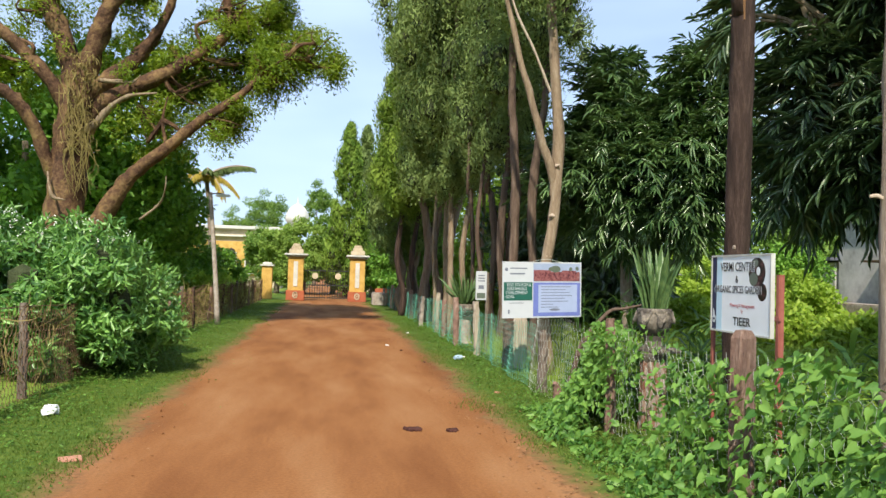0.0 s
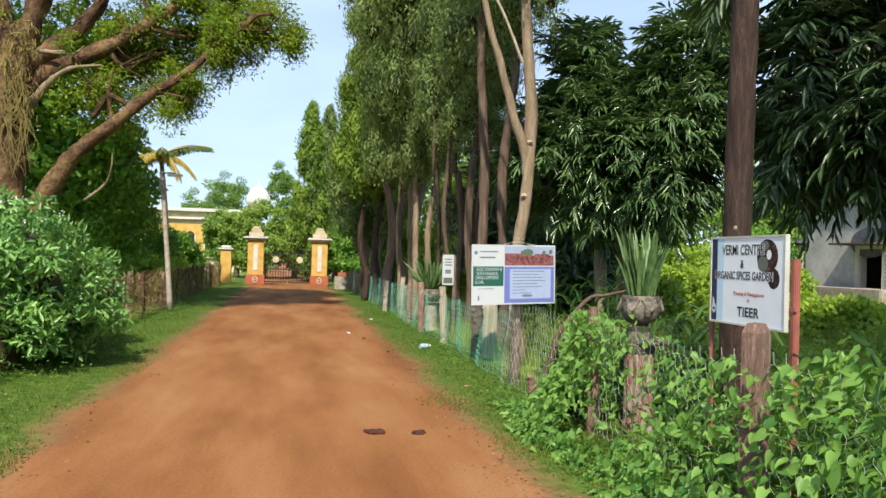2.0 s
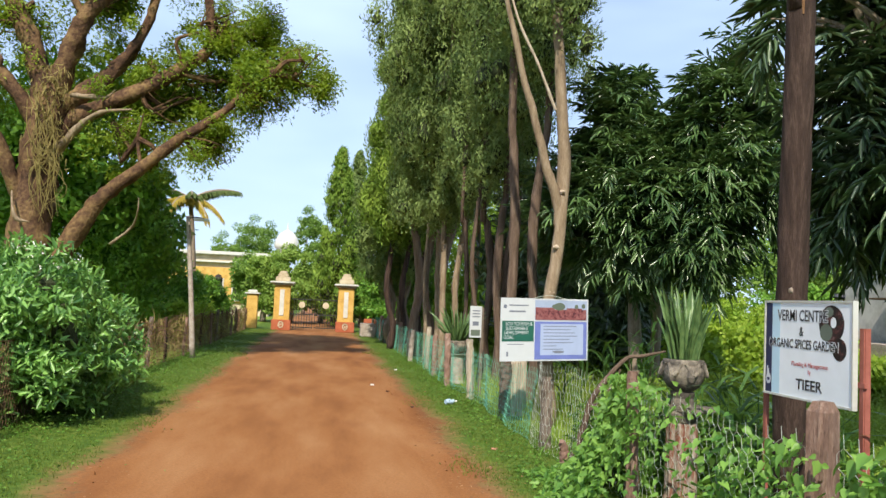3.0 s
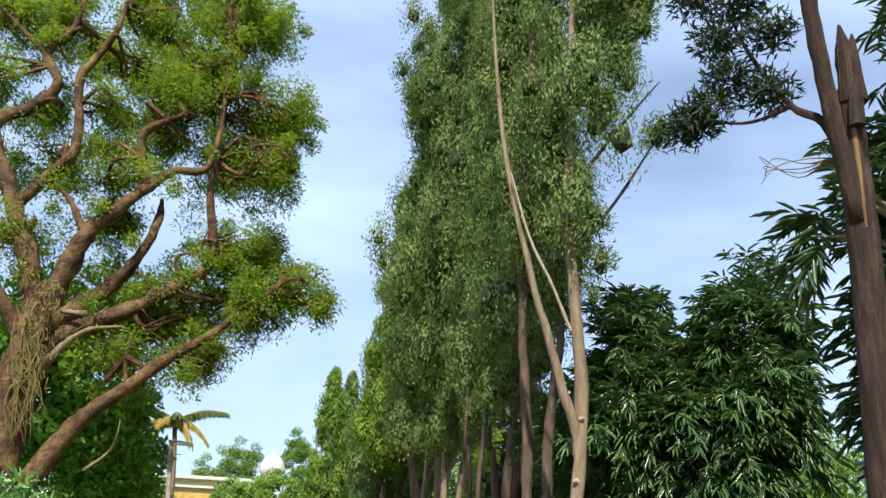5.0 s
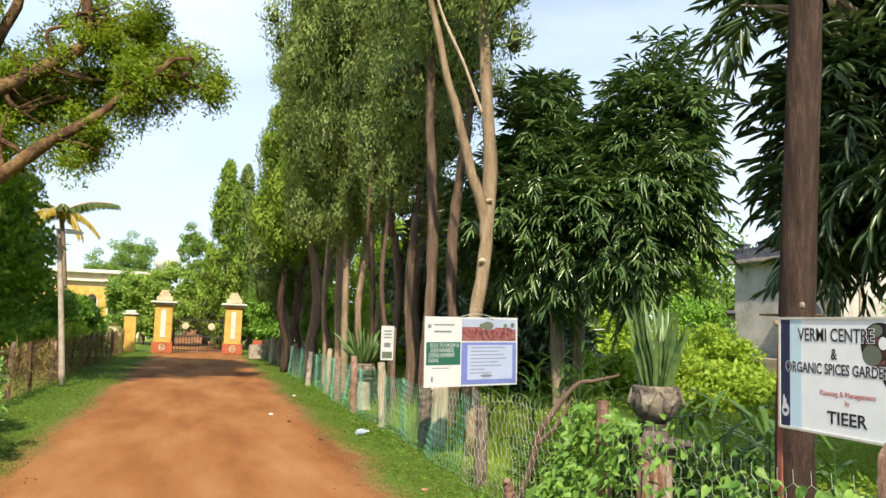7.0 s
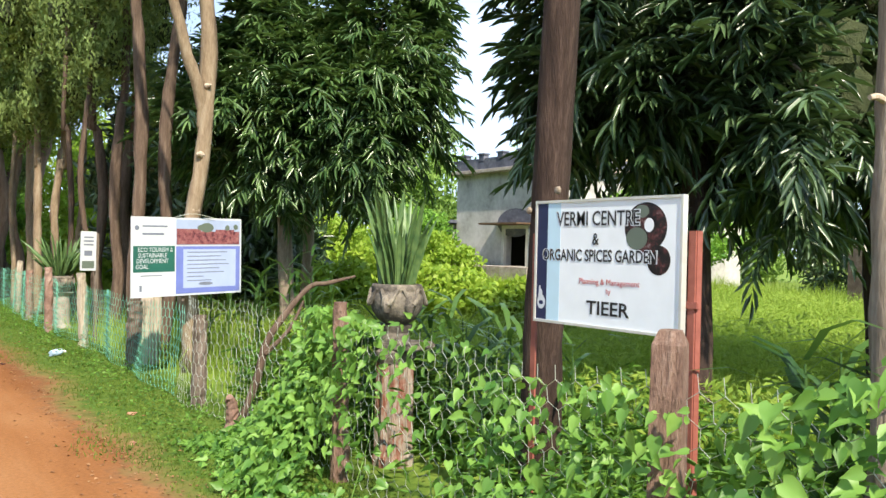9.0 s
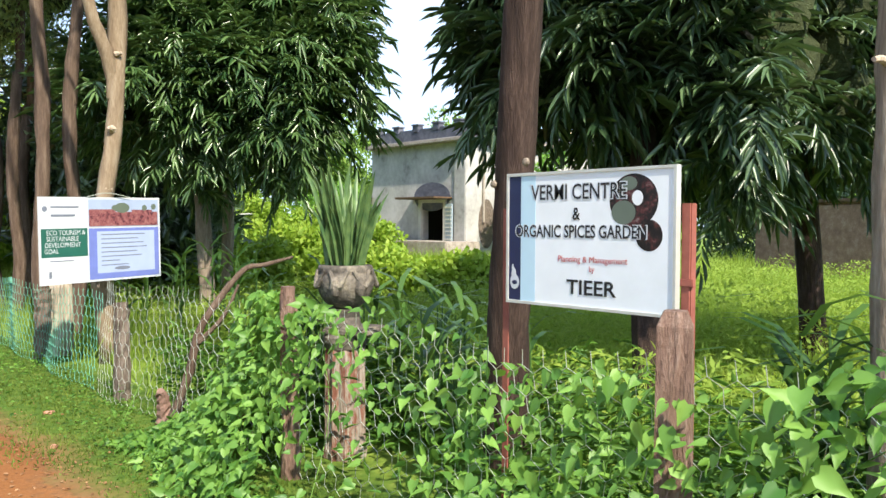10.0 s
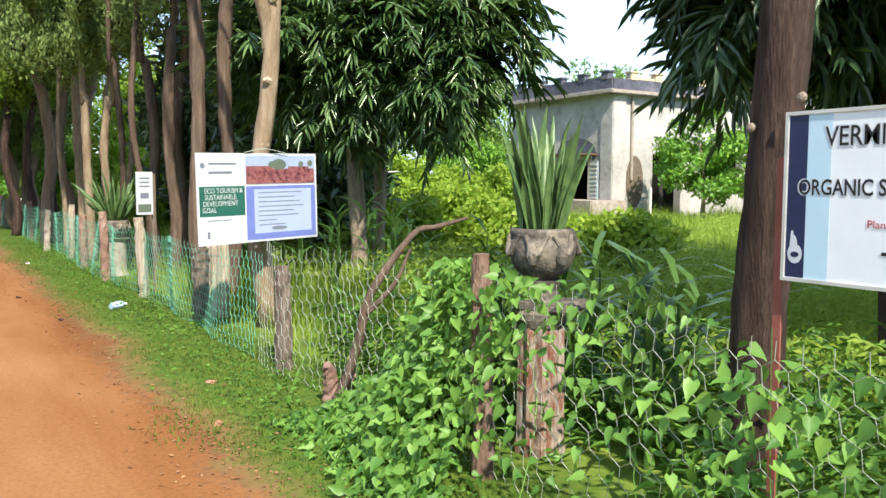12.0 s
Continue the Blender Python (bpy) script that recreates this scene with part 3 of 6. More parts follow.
def clump_tree(name, base, height, crown, mat, label, trunk_r=0.2, n=60, per=90, rad=0.7, leaf=0.16, bark="bark_grey", group="", category="tree", shape=DIAMOND, flat=0.7, wid=0.5):
    """A broad tree or shrub: rounded leaf clumps fill each egg of the crown."""
    t = thing(name, base, label, category, group)
    b = np.array(base, float)
    if trunk_r:
        part("trunk", tube([b, b + (0.05, 0, height * 0.35), b + (-0.1, 0.1, height * 0.7)], [trunk_r * 1.3, trunk_r, trunk_r * 0.4], seed=n), M[bark], t, smooth=True)
    total = sum(r[0] * r[1] * r[2] for _, r in crown) + 1e-6
    cs = [in_egg(max(4, int(n * r[0] * r[1] * r[2] / total)), c, np.array(r) * 0.9, 0.35) for c, r in crown]
    if trunk_r > 0.08:
        for c, r in crown:
            e = np.array(c, float)
            part("limb", tube([b + (0, 0, height * 0.3), (b + e) / 2 + (0, 0, height * 0.2), e], [trunk_r * 0.6, trunk_r * 0.4, 0.02], seg=6, seed=3), M[bark], t)
    P, D, N = clumps(np.vstack(cs), rad, per, flat)
    keep = P[:, 2] > 0.02
    P, D, N = P[keep], D[keep], N[keep]
    leaves("crown", P, D, N, leaf * rng.uniform(0.6, 1.3, len(P)), leaf * wid, shape, mat, t)
    return t


def cypress(x, y, height, bottom, radius, stems, mat, bark, label, n=None, per=400, cone=0.5, ragged=0.3):
    """A tall cypress: bare crooked stems below, a ragged column of upright plumes above."""
    t = thing("cypress_tree", (x, y, 0), label, "tree", "cypresses along the drive")
    for j, (dx, dy, r, lean) in enumerate(stems):
        w = 0.13 * math.sin(7 * dx + y + j)
        part("stem", tube([(x + dx, y + dy, 0), (x + dx * 1.2 + lean * 0.1 + w, y + dy, bottom * 0.22), (x + dx * 1.25 + lean * 0.15 - 0.3 * w, y + dy, bottom * 0.42), (x + dx * 1.3 + lean * 0.2 - 0.7 * w, y + dy, bottom * 0.62), (x + dx * 1.35 + lean * 0.35 + 0.2 * w, y + dy, bottom * 0.85), (x + dx * 1.4 + lean * 0.5 + w, y + dy, bottom + 0.8), (x + dx * 0.6 + lean * 0.6, y + dy * 0.5, height * 0.8)], [r * 1.25, r * 1.02, r * 0.9, r * 0.95, r * 0.8, r * 0.72, 0.02], seed=j + int(x * 10)), M[bark], t, smooth=True)
    far = float(np.clip(y / 15.0, 1.0, 2.6))
    n = n or int(12 * (height - bottom) * radius)
    z = bottom + (height - bottom) * rng.random(n) ** 1.1
    s = (z - bottom) / (height - bottom)
    prof = radius * np.clip(np.minimum(0.5 + 3.2 * s, 1) * (1 - s ** (1 / cone)) ** 0.6 + 0.03, 0.05, 1)
    a = rng.random(n) * 2 * math.pi
    rr = prof * (0.25 + 0.72 * rng.random(n) ** 0.6) * (1 + ragged * np.sin(3 * a + z * 1.3))
    C = np.stack([x + rr * np.cos(a), y + rr * np.sin(a), z], 1)
    size = (0.24 + 0.30 * rng.random(n) ** 1.3) * (0.45 + prof / radius)
    part("shade_core", puffs(C, size * 0.3), M["crown_shade"], t)
    # every plume: fine upright sprays over a core coloured as inner shade
    c = np.repeat(C, per, 0)
    d = ball(len(c))
    up = np.array((0.82, 0.82, 1.4))
    P = c + d * np.repeat(size, per)[:, None] * (0.3 + 0.72 * rng.random((len(c), 1))) * up
    D = unit(np.array((0, 0, 1.0)) - 0.75 * d * d[:, 2:] + 0.12 * d + 0.4 * rng.normal(size=d.shape))
    leaves("crown", P, D, d + 0.2 * rng.normal(size=d.shape), far * rng.uniform(0.05, 0.105, len(P)), far * rng.uniform(0.019, 0.033, len(P)), DIAMOND, mat, t)
    return t


row_label = "tall dark green cypress on bare ribbed stems"
# pale forked cypress behind the information board
fork = cypress(3.37, 11.6, 14.5, 5.6, 0.72, [(0.0, 0.0, 0.092, 0.02)], M["l_cyp"], "bark_pale", "pale forked cypress with a dead crossing branch", n=70)
part("stem", tube([(3.40, 11.6, 2.6), (3.36, 11.57, 3.0), (3.2, 11.54, 3.4), (2.96, 11.52, 4.2), (2.76, 11.55, 4.9), (2.35, 11.7, 7.0), (2.1, 11.8, 10)], [0.05, 0.066, 0.06, 0.052, 0.045, 0.034, 0.012], seed=4), M["bark_pale"], fork, smooth=True)
part("dead_branch", tube([(3.28, 11.5, 4.2), (3.0, 11.45, 4.8), (2.7, 11.45, 5.4), (2.45, 11.5, 6.3)], [0.022, 0.02, 0.017, 0.008], seg=6), M["dead_wood"], fork)
for z, a, k in ((2.35, 4.0, 0.028), (1.75, 3.6, 0.02), (3.1, 5.0, 0.02)):
    part("knot", tube([(3.4 + 0.05 * math.cos(a), 11.58 + 0.05 * math.sin(a), z), (3.4 + 0.10 * math.cos(a), 11.58 + 0.10 * math.sin(a), z), (3.4 + 0.125 * math.cos(a), 11.58 + 0.125 * math.sin(a), z + 0.01)], [k * 1.6, k, k * 0.6], seg=8), M["dead_wood"], fork)
SIDE = np.vstack([in_egg(34, (4.0, 11.4, 9.2), (0.6, 0.45, 2.4), 0.2), [(4.45, 11.3, 7.0), (4.5, 11.3, 7.15), (3.62, 11.3, 5.1), (3.6, 11.4, 5.7)]])
# cores coloured as the shade between the side sprays
part("shade_core", puffs(SIDE, np.full(len(SIDE), 0.13)), M["crown_shade"], fork)
P, D, N = clumps(SIDE, 0.24, 260, 0.9, 0.4)
leaves("side_sprays", P, D, N, 0.09, 0.024, DIAMOND, M["l_cyp"], fork)
for a in ((4.45, 11.3, 7.0), (4.6, 11.5, 8.0), (4.7, 11.7, 9.6)):
    part("branch", tube([(3.45, 11.5, a[2] - 1.6), (4.0, 11.45, a[2] - 0.8), a], [0.03, 0.022, 0.008], seg=6), M["bark_dark"], fork)
cypress(3.3, 13.1, 17.0, 4.6, 0.85, [(-0.12, 0.0, 0.085, -0.1), (0.13, -0.05, 0.08, 0.1)], M["l_cyp"], "bark_brown", row_label)
cypress(3.4, 15.3, 18.5, 3.9, 1.0, [(0.0, 0.0, 0.08, 0.1), (-0.25, 0.2, 0.045, -0.2)], M["l_cyp"], "bark_brown", row_label)
cypress(3.9, 17.4, 21.0, 3.8, 1.5, [(-0.16, 0.0, 0.09, -0.25), (0.15, 0.1, 0.11, 0.1), (-0.5, 0.3, 0.05, -0.1)], M["l_cyp"], "bark_brown", row_label)
cypress(3.2, 19.6, 23.0, 3.4, 1.65, [(-0.1, 0.0, 0.08, -0.1), (0.12, 0.0, 0.08, 0.15), (0.42, 0.2, 0.06, 0.3)], M["l_cyp"], "bark_pale", row_label)
cypress(3.3, 21.8, 18.0, 3.8, 1.5, [(0.0, 0.0, 0.10, -0.2), (0.35, 0.3, 0.06, 0.2), (-0.3, 0.1, 0.05, 0.1)], M["l_cyp"], "bark_pale", row_label)
cypress(3.4, 24.6, 14.0, 3.8, 1.35, [(-0.25, 0.0, 0.14, -0.2), (0.25, 0.0, 0.15, 0.35), (0.0, 0.25, 0.10, 0.0)], M["l_cyp"], "bark_red", row_label)
# this cone wears the lit spray copy, sunlight in its colour
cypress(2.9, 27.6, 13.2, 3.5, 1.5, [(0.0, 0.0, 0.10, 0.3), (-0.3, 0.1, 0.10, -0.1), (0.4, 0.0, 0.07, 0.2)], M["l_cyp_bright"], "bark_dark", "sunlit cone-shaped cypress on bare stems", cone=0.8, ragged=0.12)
cypress(3.1, 30.8, 10.8, 2.6, 1.75, [(-0.2, 0.0, 0.13, -0.15), (0.2, 0.1, 0.13, 0.2)], M["l_cyp"], "bark_red", row_label, cone=0.8)
cypress(3.5, 34.5, 9.0, 1.9, 1.6, [(0.0, 0.0, 0.13, 0.0)], M["l_cyp"], "bark_red", row_label, cone=0.8)
# lit spray copy again, for the far cone in sun
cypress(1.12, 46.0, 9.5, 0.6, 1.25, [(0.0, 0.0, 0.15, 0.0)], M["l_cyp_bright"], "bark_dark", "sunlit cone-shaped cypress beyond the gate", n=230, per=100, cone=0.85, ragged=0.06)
cypress(2.2, 50.0, 10.1, 0.6, 1.2, [(0.0, 0.0, 0.15, 0.0)], M["l_cyp"], "bark_dark", "cone-shaped cypress beyond the gate", n=200, per=100, cone=0.85, ragged=0.06)

# drooping-leaved trees inside the garden
spray_tree("mast_tree", (5.39, 13.6, 0), (0.0, 0.0), [((5.05, 13.6, 4.1), (0.62, 0.8, 1.45), 0.30), ((5.2, 13.6, 3.12), (1.55, 1.5, 1.1), 0.66), ((5.7, 13.2, 3.9), (0.8, 0.8, 0.8), 0.16)], M["l_mast"], "dark green tree with glossy drooping leaves", 0.1, 1750, 13, 0.25, "drooping garden trees")
spray_tree("mast_tree", (5.757, 13.897, 0), (-0.22, 0.6), [((6.18, 12.3, 4.2), (0.6, 0.8, 1.5), 0.42), ((6.0, 12.5, 3.2), (0.85, 1.0, 1.1), 0.48), ((5.6, 12.9, 3.3), (0.9, 0.8, 1.1), 0.2)], M["l_mast"], "dark green tree with glossy drooping leaves", 0.08, 1500, 13, 0.25, "drooping garden trees")
# the next two trees wear the darker leaf copy, shade included
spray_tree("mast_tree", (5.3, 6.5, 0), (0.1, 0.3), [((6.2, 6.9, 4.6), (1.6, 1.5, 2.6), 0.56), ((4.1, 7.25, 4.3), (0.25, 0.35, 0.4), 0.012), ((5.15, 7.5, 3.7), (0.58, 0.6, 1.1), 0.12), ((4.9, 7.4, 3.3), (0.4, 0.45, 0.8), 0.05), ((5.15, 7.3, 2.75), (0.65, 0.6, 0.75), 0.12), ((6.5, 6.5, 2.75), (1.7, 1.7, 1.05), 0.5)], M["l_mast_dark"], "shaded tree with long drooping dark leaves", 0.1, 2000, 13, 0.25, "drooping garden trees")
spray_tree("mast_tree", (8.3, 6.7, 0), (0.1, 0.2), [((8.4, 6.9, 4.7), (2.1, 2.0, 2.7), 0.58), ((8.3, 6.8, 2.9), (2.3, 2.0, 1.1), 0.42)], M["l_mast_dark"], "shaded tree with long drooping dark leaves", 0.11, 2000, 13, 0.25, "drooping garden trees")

# broken tree behind the garden sign
snag = thing("broken_tree", (3.6, 6.25, 0), "dark furrowed trunk snapped off above a living limb", "tree")
part("trunk", tube([(3.62, 6.28, 0), (3.5, 6.15, 0.9), (3.44, 6.05, 1.7), (3.38, 5.9, 3.2), (3.36, 5.86, 3.75), (3.33, 5.8, 4.5)], [0.13, 0.108, 0.102, 0.095, 0.09, 0.07], seg=14, steps=7, rough=0.035), M["bark_dark"], snag, smooth=True)
part("splintered_top", join(tube([(3.34, 5.79, 4.4), (3.31, 5.77, 4.75), (3.29, 5.76, 4.95)], [0.08, 0.055, 0.01], seg=7), tube([(3.37, 5.77, 4.4), (3.36, 5.75, 4.7), (3.36, 5.74, 4.88)], [0.06, 0.04, 0.008], seg=6), tube([(3.31, 5.73, 4.2), (3.335, 5.72, 4.6), (3.33, 5.72, 4.83)], [0.05, 0.04, 0.008], seg=6)), M["bark_dark"], snag)
part("split_scar", tube([(3.335, 5.79, 3.55), (3.315, 5.765, 4.0), (3.295, 5.755, 4.45)], [0.006, 0.016, 0.012], seg=8), M["scar"], snag, "bare orange split wood")
for a, b in (((3.40, 5.90, 1.72), 0.022), ((3.40, 6.12, 1.62), 0.02)):
    knot_ob = part("knot", lathe(0, 0, [(b, 0), (b * 0.8, 0.012), (b * 0.3, 0.016)], 12), M["bark_grey"], snag)
    knot_ob.matrix_local = Matrix.Translation(Vector(a) - Vector((3.6, 6.25, 0)) + Vector((-0.07, -0.03, 0))) @ Matrix.Rotation(radians(-90), 4, "Y") @ Matrix.Translation(Vector((3.6, 6.25, 0)))
part("limb", tube([(3.33, 5.85, 3.6), (3.2, 5.8, 4.3), (3.1, 5.75, 4.9), (3.03, 5.7, 5.6), (2.9, 5.7, 7.4)], [0.06, 0.055, 0.05, 0.045, 0.02], seg=9), M["bark_dark"], snag, smooth=True)
part("branch", tube([(3.3, 5.85, 3.95), (3.2, 5.9, 4.3), (3.05, 6.0, 4.45), (2.9, 6.2, 4.95), (2.8, 6.3, 5.4)], [0.035, 0.03, 0.022, 0.015, 0.006], seg=6), M["bark_dark"], snag)
part("branch", tube([(3.05, 6.0, 4.45), (2.85, 6.15, 4.38), (2.6, 6.3, 4.42)], [0.02, 0.012, 0.005], seg=6), M["bark_dark"], snag)
part("bare_twig", join(*[tube([(3.25, 5.9, 4.05), (3.1, 5.95 + 0.03 * i, 4.05 - 0.02 * i), (2.92 - 0.03 * i, 6.0, 4.0 + 0.05 * math.sin(i * 2.0)), (2.82 + 0.02 * i, 6.05, 3.88 + 0.03 * i)], [0.006, 0.004, 0.003, 0.0015], seg=4) for i in range(5)]), M["bark_grey"], snag)
P, D, N = clumps([(2.95, 6.1, 4.6), (2.75, 6.25, 4.75), (2.6, 6.3, 4.5), (2.72, 6.3, 5.1), (2.85, 6.2, 5.35), (2.95, 6.0, 5.0), (2.6, 6.4, 5.5), (2.8, 6.1, 5.8), (2.95, 5.9, 5.5), (2.5, 6.35, 4.4), (3.0, 5.8, 6.2), (2.7, 6.0, 6.4)], 0.19, 420, 0.8, 0.2, 0.15)
leaves("needle_sprays", P, D, N, 0.085, 0.018, DIAMOND, M["l_needle"], snag)

# slender trunk near the fence
slim = thing("slender_tree", (3.56, 4.27, 0), "slender grey-brown trunk beside the wire fence", "tree")
part("trunk", tube([(3.56, 4.27, 0), (3.54, 4.28, 1.2), (3.53, 4.28, 2.2), (3.58, 4.32, 3.6), (3.6, 4.34, 5.5)], [0.08, 0.066, 0.06, 0.055, 0.03], seg=12), M["bark_grey"], slim, smooth=True)
part("stub", tube([(3.5, 4.28, 1.98), (3.44, 4.29, 2.0), (3.4, 4.3, 1.995)], [0.018, 0.014, 0.01], seg=7), M["dead_wood"], slim)
P, D, N = clumps([(3.7, 4.4, 5.3), (3.9, 4.6, 5.6), (3.5, 4.2, 5.7), (3.8, 4.3, 6.1)], 0.5, 160, 0.7)
leaves("crown", P, D, N, 0.16, 0.04, LANCE, M["l_mast_dark"], slim)

# old rain tree over the drive
rain = thing("rain_tree", (-6.0, 19.8, 0), "huge old spreading tree with mossy twisting limbs", "tree")
Y = 19.8
ANCHORS = []


def limb(points, radii, parent=rain, mat="bark_moss", name="limb", seg=9):
    ANCHORS.extend(spline([(x, Y + dy, z) for x, dy, z in points], 5)[4:])
    return part(name, tube([(x, Y + dy, z) for x, dy, z in points], [r * 0.92 for r in radii], seg=seg, seed=int(abs(points[-1][0] * 10)), rough=0.13), M[mat], parent, smooth=True)


part("trunk", tube([(-6.15, Y, 0), (-6.05, Y, 1.5), (-5.98, Y, 3.2), (-5.9, Y, 4.4), (-5.8, Y, 5.5), (-5.85, Y, 6.1)], [0.72, 0.50, 0.42, 0.40, 0.36, 0.26], seg=18, steps=7, rough=0.07), M["bark_moss"], rain, smooth=True)
limb([(-5.9, 0, 5.4), (-6.0, -0.05, 6.12), (-6.41, -0.15, 7.18), (-6.75, -0.3, 8.05), (-7.26, -0.3, 9.05), (-7.47, -0.3, 9.81), (-6.83, -0.3, 10.26), (-6.35, -0.3, 10.96), (-6.74, -0.3, 11.68), (-6.29, -0.3, 12.48), (-6.16, -0.3, 13.6)], [0.3, 0.27, 0.24, 0.2, 0.17, 0.15, 0.14, 0.13, 0.11, 0.08, 0.03])
limb([(-6.74, -0.3, 11.68), (-7.2, -0.3, 12.07), (-8.11, -0.5, 12.8), (-8.87, -0.5, 13.29)], [0.09, 0.07, 0.05, 0.02])
limb([(-5.8, 0, 5.0), (-5.72, 0, 5.8), (-5.34, -0.1, 6.85), (-5.14, -0.2, 7.43), (-4.63, -0.2, 8.06), (-4.0, -0.2, 8.73), (-3.53, -0.2, 9.15), (-2.75, -0.2, 9.43), (-2.65, -0.2, 11.56), (-2.71, -0.2, 12.9)], [0.32, 0.28, 0.24, 0.2, 0.17, 0.14, 0.11, 0.08, 0.05, 0.02])
limb([(-4.0, -0.2, 8.73), (-4.3, -0.2, 9.54), (-4.21, -0.4, 9.99), (-3.46, -0.4, 10.53)], [0.13, 0.12, 0.1, 0.03])
limb([(-5.8, 0.1, 4.9), (-5.6, 0.1, 5.45), (-5.15, 0.15, 5.83), (-4.64, 0.3, 6.36), (-4.07, 0.3, 7.2), (-3.79, 0.3, 8.04), (-3.78, 0.3, 8.64)], [0.3, 0.27, 0.22, 0.19, 0.13, 0.11, 0.05])
limb([(-5.6, 0.1, 4.8), (-5.2, 0.1, 5.3), (-4.15, 0.1, 5.86), (-3.23, 0.2, 6.5), (-2.58, 0.2, 7.02), (-2.53, 0.2, 7.83), (-2.71, 0.2, 8.76), (-2.74, 0.2, 9.74)], [0.22, 0.2, 0.18, 0.16, 0.14, 0.12, 0.1, 0.04])
limb([(-3.08, 0.2, 6.7), (-3.2, 0.0, 7.18), (-2.63, 0.0, 7.41)], [0.05, 0.045, 0.02], seg=7)
limb([(-5.6, 0.1, 0.0), (-5.45, 0.1, 1.9), (-4.83, 0, 3.14), (-4.36, -0.15, 3.67), (-3.68, -0.3, 4.22), (-3.07, -0.3, 4.79), (-2.52, -0.3, 5.2), (-1.97, -0.3, 5.63), (-1.61, -0.3, 6.1), (-1.02, -0.3, 6.49)], [0.34, 0.27, 0.21, 0.18, 0.16, 0.14, 0.11, 0.08, 0.05, 0.02])
limb([(-3.73, -0.3, 4.22), (-3.83, -0.3, 4.83), (-3.72, -0.4, 5.37)], [0.05, 0.04, 0.015], seg=7)
limb([(-6.1, 0, 3.2), (-6.4, -0.2, 3.8), (-6.6, -0.4, 4.5), (-7.0, -0.6, 5.1), (-7.55, -0.7, 5.35), (-8.6, -0.8, 5.4)], [0.2, 0.17, 0.16, 0.15, 0.14, 0.06])
limb([(-5.95, 0, 4.86), (-6.37, -0.15, 5.6), (-7.1, -0.3, 6.4), (-7.62, -0.3, 6.83), (-8.6, -0.4, 7.4)], [0.2, 0.18, 0.16, 0.13, 0.05])
limb([(-6.67, -0.2, 8.0), (-6.12, -0.2, 8.77), (-5.68, -0.3, 9.49), (-5.92, -0.3, 11.09), (-5.74, -0.3, 11.57), (-5.34, -0.3, 12.49), (-5.18, -0.3, 13.91)], [0.15, 0.13, 0.12, 0.11, 0.1, 0.07, 0.03])
limb([(-5.14, -0.2, 7.43), (-5.59, -0.3, 8.19), (-5.97, -0.4, 8.44)], [0.1, 0.07, 0.02], seg=7)
limb([(-5.5, -0.2, 4.5), (-5.0, -0.45, 5.0), (-4.55, -0.6, 5.29), (-3.92, -0.6, 5.4)], [0.13, 0.085, 0.05, 0.02], mat="bark_pale", name="dead_branch", seg=7)
limb([(-5.3, -0.2, 5.7), (-4.72, -0.4, 5.65), (-4.46, -0.6, 5.62), (-4.29, -0.6, 5.8)], [0.06, 0.05, 0.035, 0.01], mat="bark_pale", name="dead_branch", seg=7)
limb([(-4.25, -0.3, 2.5), (-3.79, -0.5, 2.87), (-3.58, -1.0, 3.17), (-3.57, -1.0, 3.47)], [0.04, 0.03, 0.02, 0.006], mat="bark_pale", name="dead_branch", seg=7)
limb([(-6.25, -0.5, 3.5), (-6.1, -0.8, 3.1), (-6.0, -0.8, 2.9), (-5.75, -0.8, 2.85)], [0.02, 0.03, 0.05, 0.012], mat="bark_pale", name="dead_branch", seg=7)
# small leaflets gathered in airy, uneven layers: (x, z, radius)
OUTER = ((-1.85, 13.6, 0.85), (-2.86, 13.16, 0.98), (-3.79, 12.33, 1.1), (-1.79, 11.15, 1.1), (-1.11, 11.24, 0.61), (-2.91, 11.79, 0.98), (-3.98, 11.37, 0.73), (-1.88, 9.98, 0.98), (-1.07, 9.83, 0.49), (-2.79, 10.11, 0.73), (-4.08, 10.57, 0.73), (-4.86, 9.35, 0.6), (-1.41, 7.95, 0.61), (-2.1, 7.41, 0.73), (-1.08, 7.05, 0.85), (-0.28, 6.67, 0.61), (-1.52, 6.22, 0.61), (-2.19, 6.49, 0.73), (-3.15, 5.96, 1.0), (-3.72, 6.34, 0.73), (-4.05, 5.0, 0.8), (-2.49, 4.94, 0.61))
INNER = ((-4.98, 8.26, 0.5), (-6.27, 9.54, 0.5), (-5.2, 10.68, 0.61), (-6.74, 12.55, 0.61), (-7.07, 10.92, 0.4), (-5.88, 12.68, 0.49), (-4.89, 12.16, 0.61), (-7.67, 12.8, 0.49), (-4.51, 13.31, 0.73), (-6.75, 7.37, 0.4), (-8.08, 9.3, 0.98), (-8.47, 11.49, 0.98), (-7.9, 6.1, 0.8), (-9.3, 7.6, 1.1), (-9.09, 13.8, 1.1), (-7.3, 14.25, 1.1), (-5.09, 14.78, 1.1), (-2.97, 14.86, 0.98), (-9.0, 5.0, 0.8))
eggs = [((x, Y + 0.85 + 0.6 * math.sin(5 * x + z), z), (r * 1.35, 1.3, r * 1.2), int(12 + 26 * r * r)) for x, z, r in OUTER + INNER]
C = np.vstack([in_egg(k, c, r, 0.2) for c, r, k in eggs])
twig_ends = np.array([q for q in ANCHORS if q[2] > 5.6])
C = np.vstack([C, twig_ends[rng.integers(0, len(twig_ends), 130)] + rng.normal(size=(130, 3)) * (0.8, 0.7, 0.6) + (0, 0.8, 0.1)])
P, D, N = clumps(C, rng.uniform(0.2, 0.52, len(C)), 190, 1.0, -0.35, 0.1)
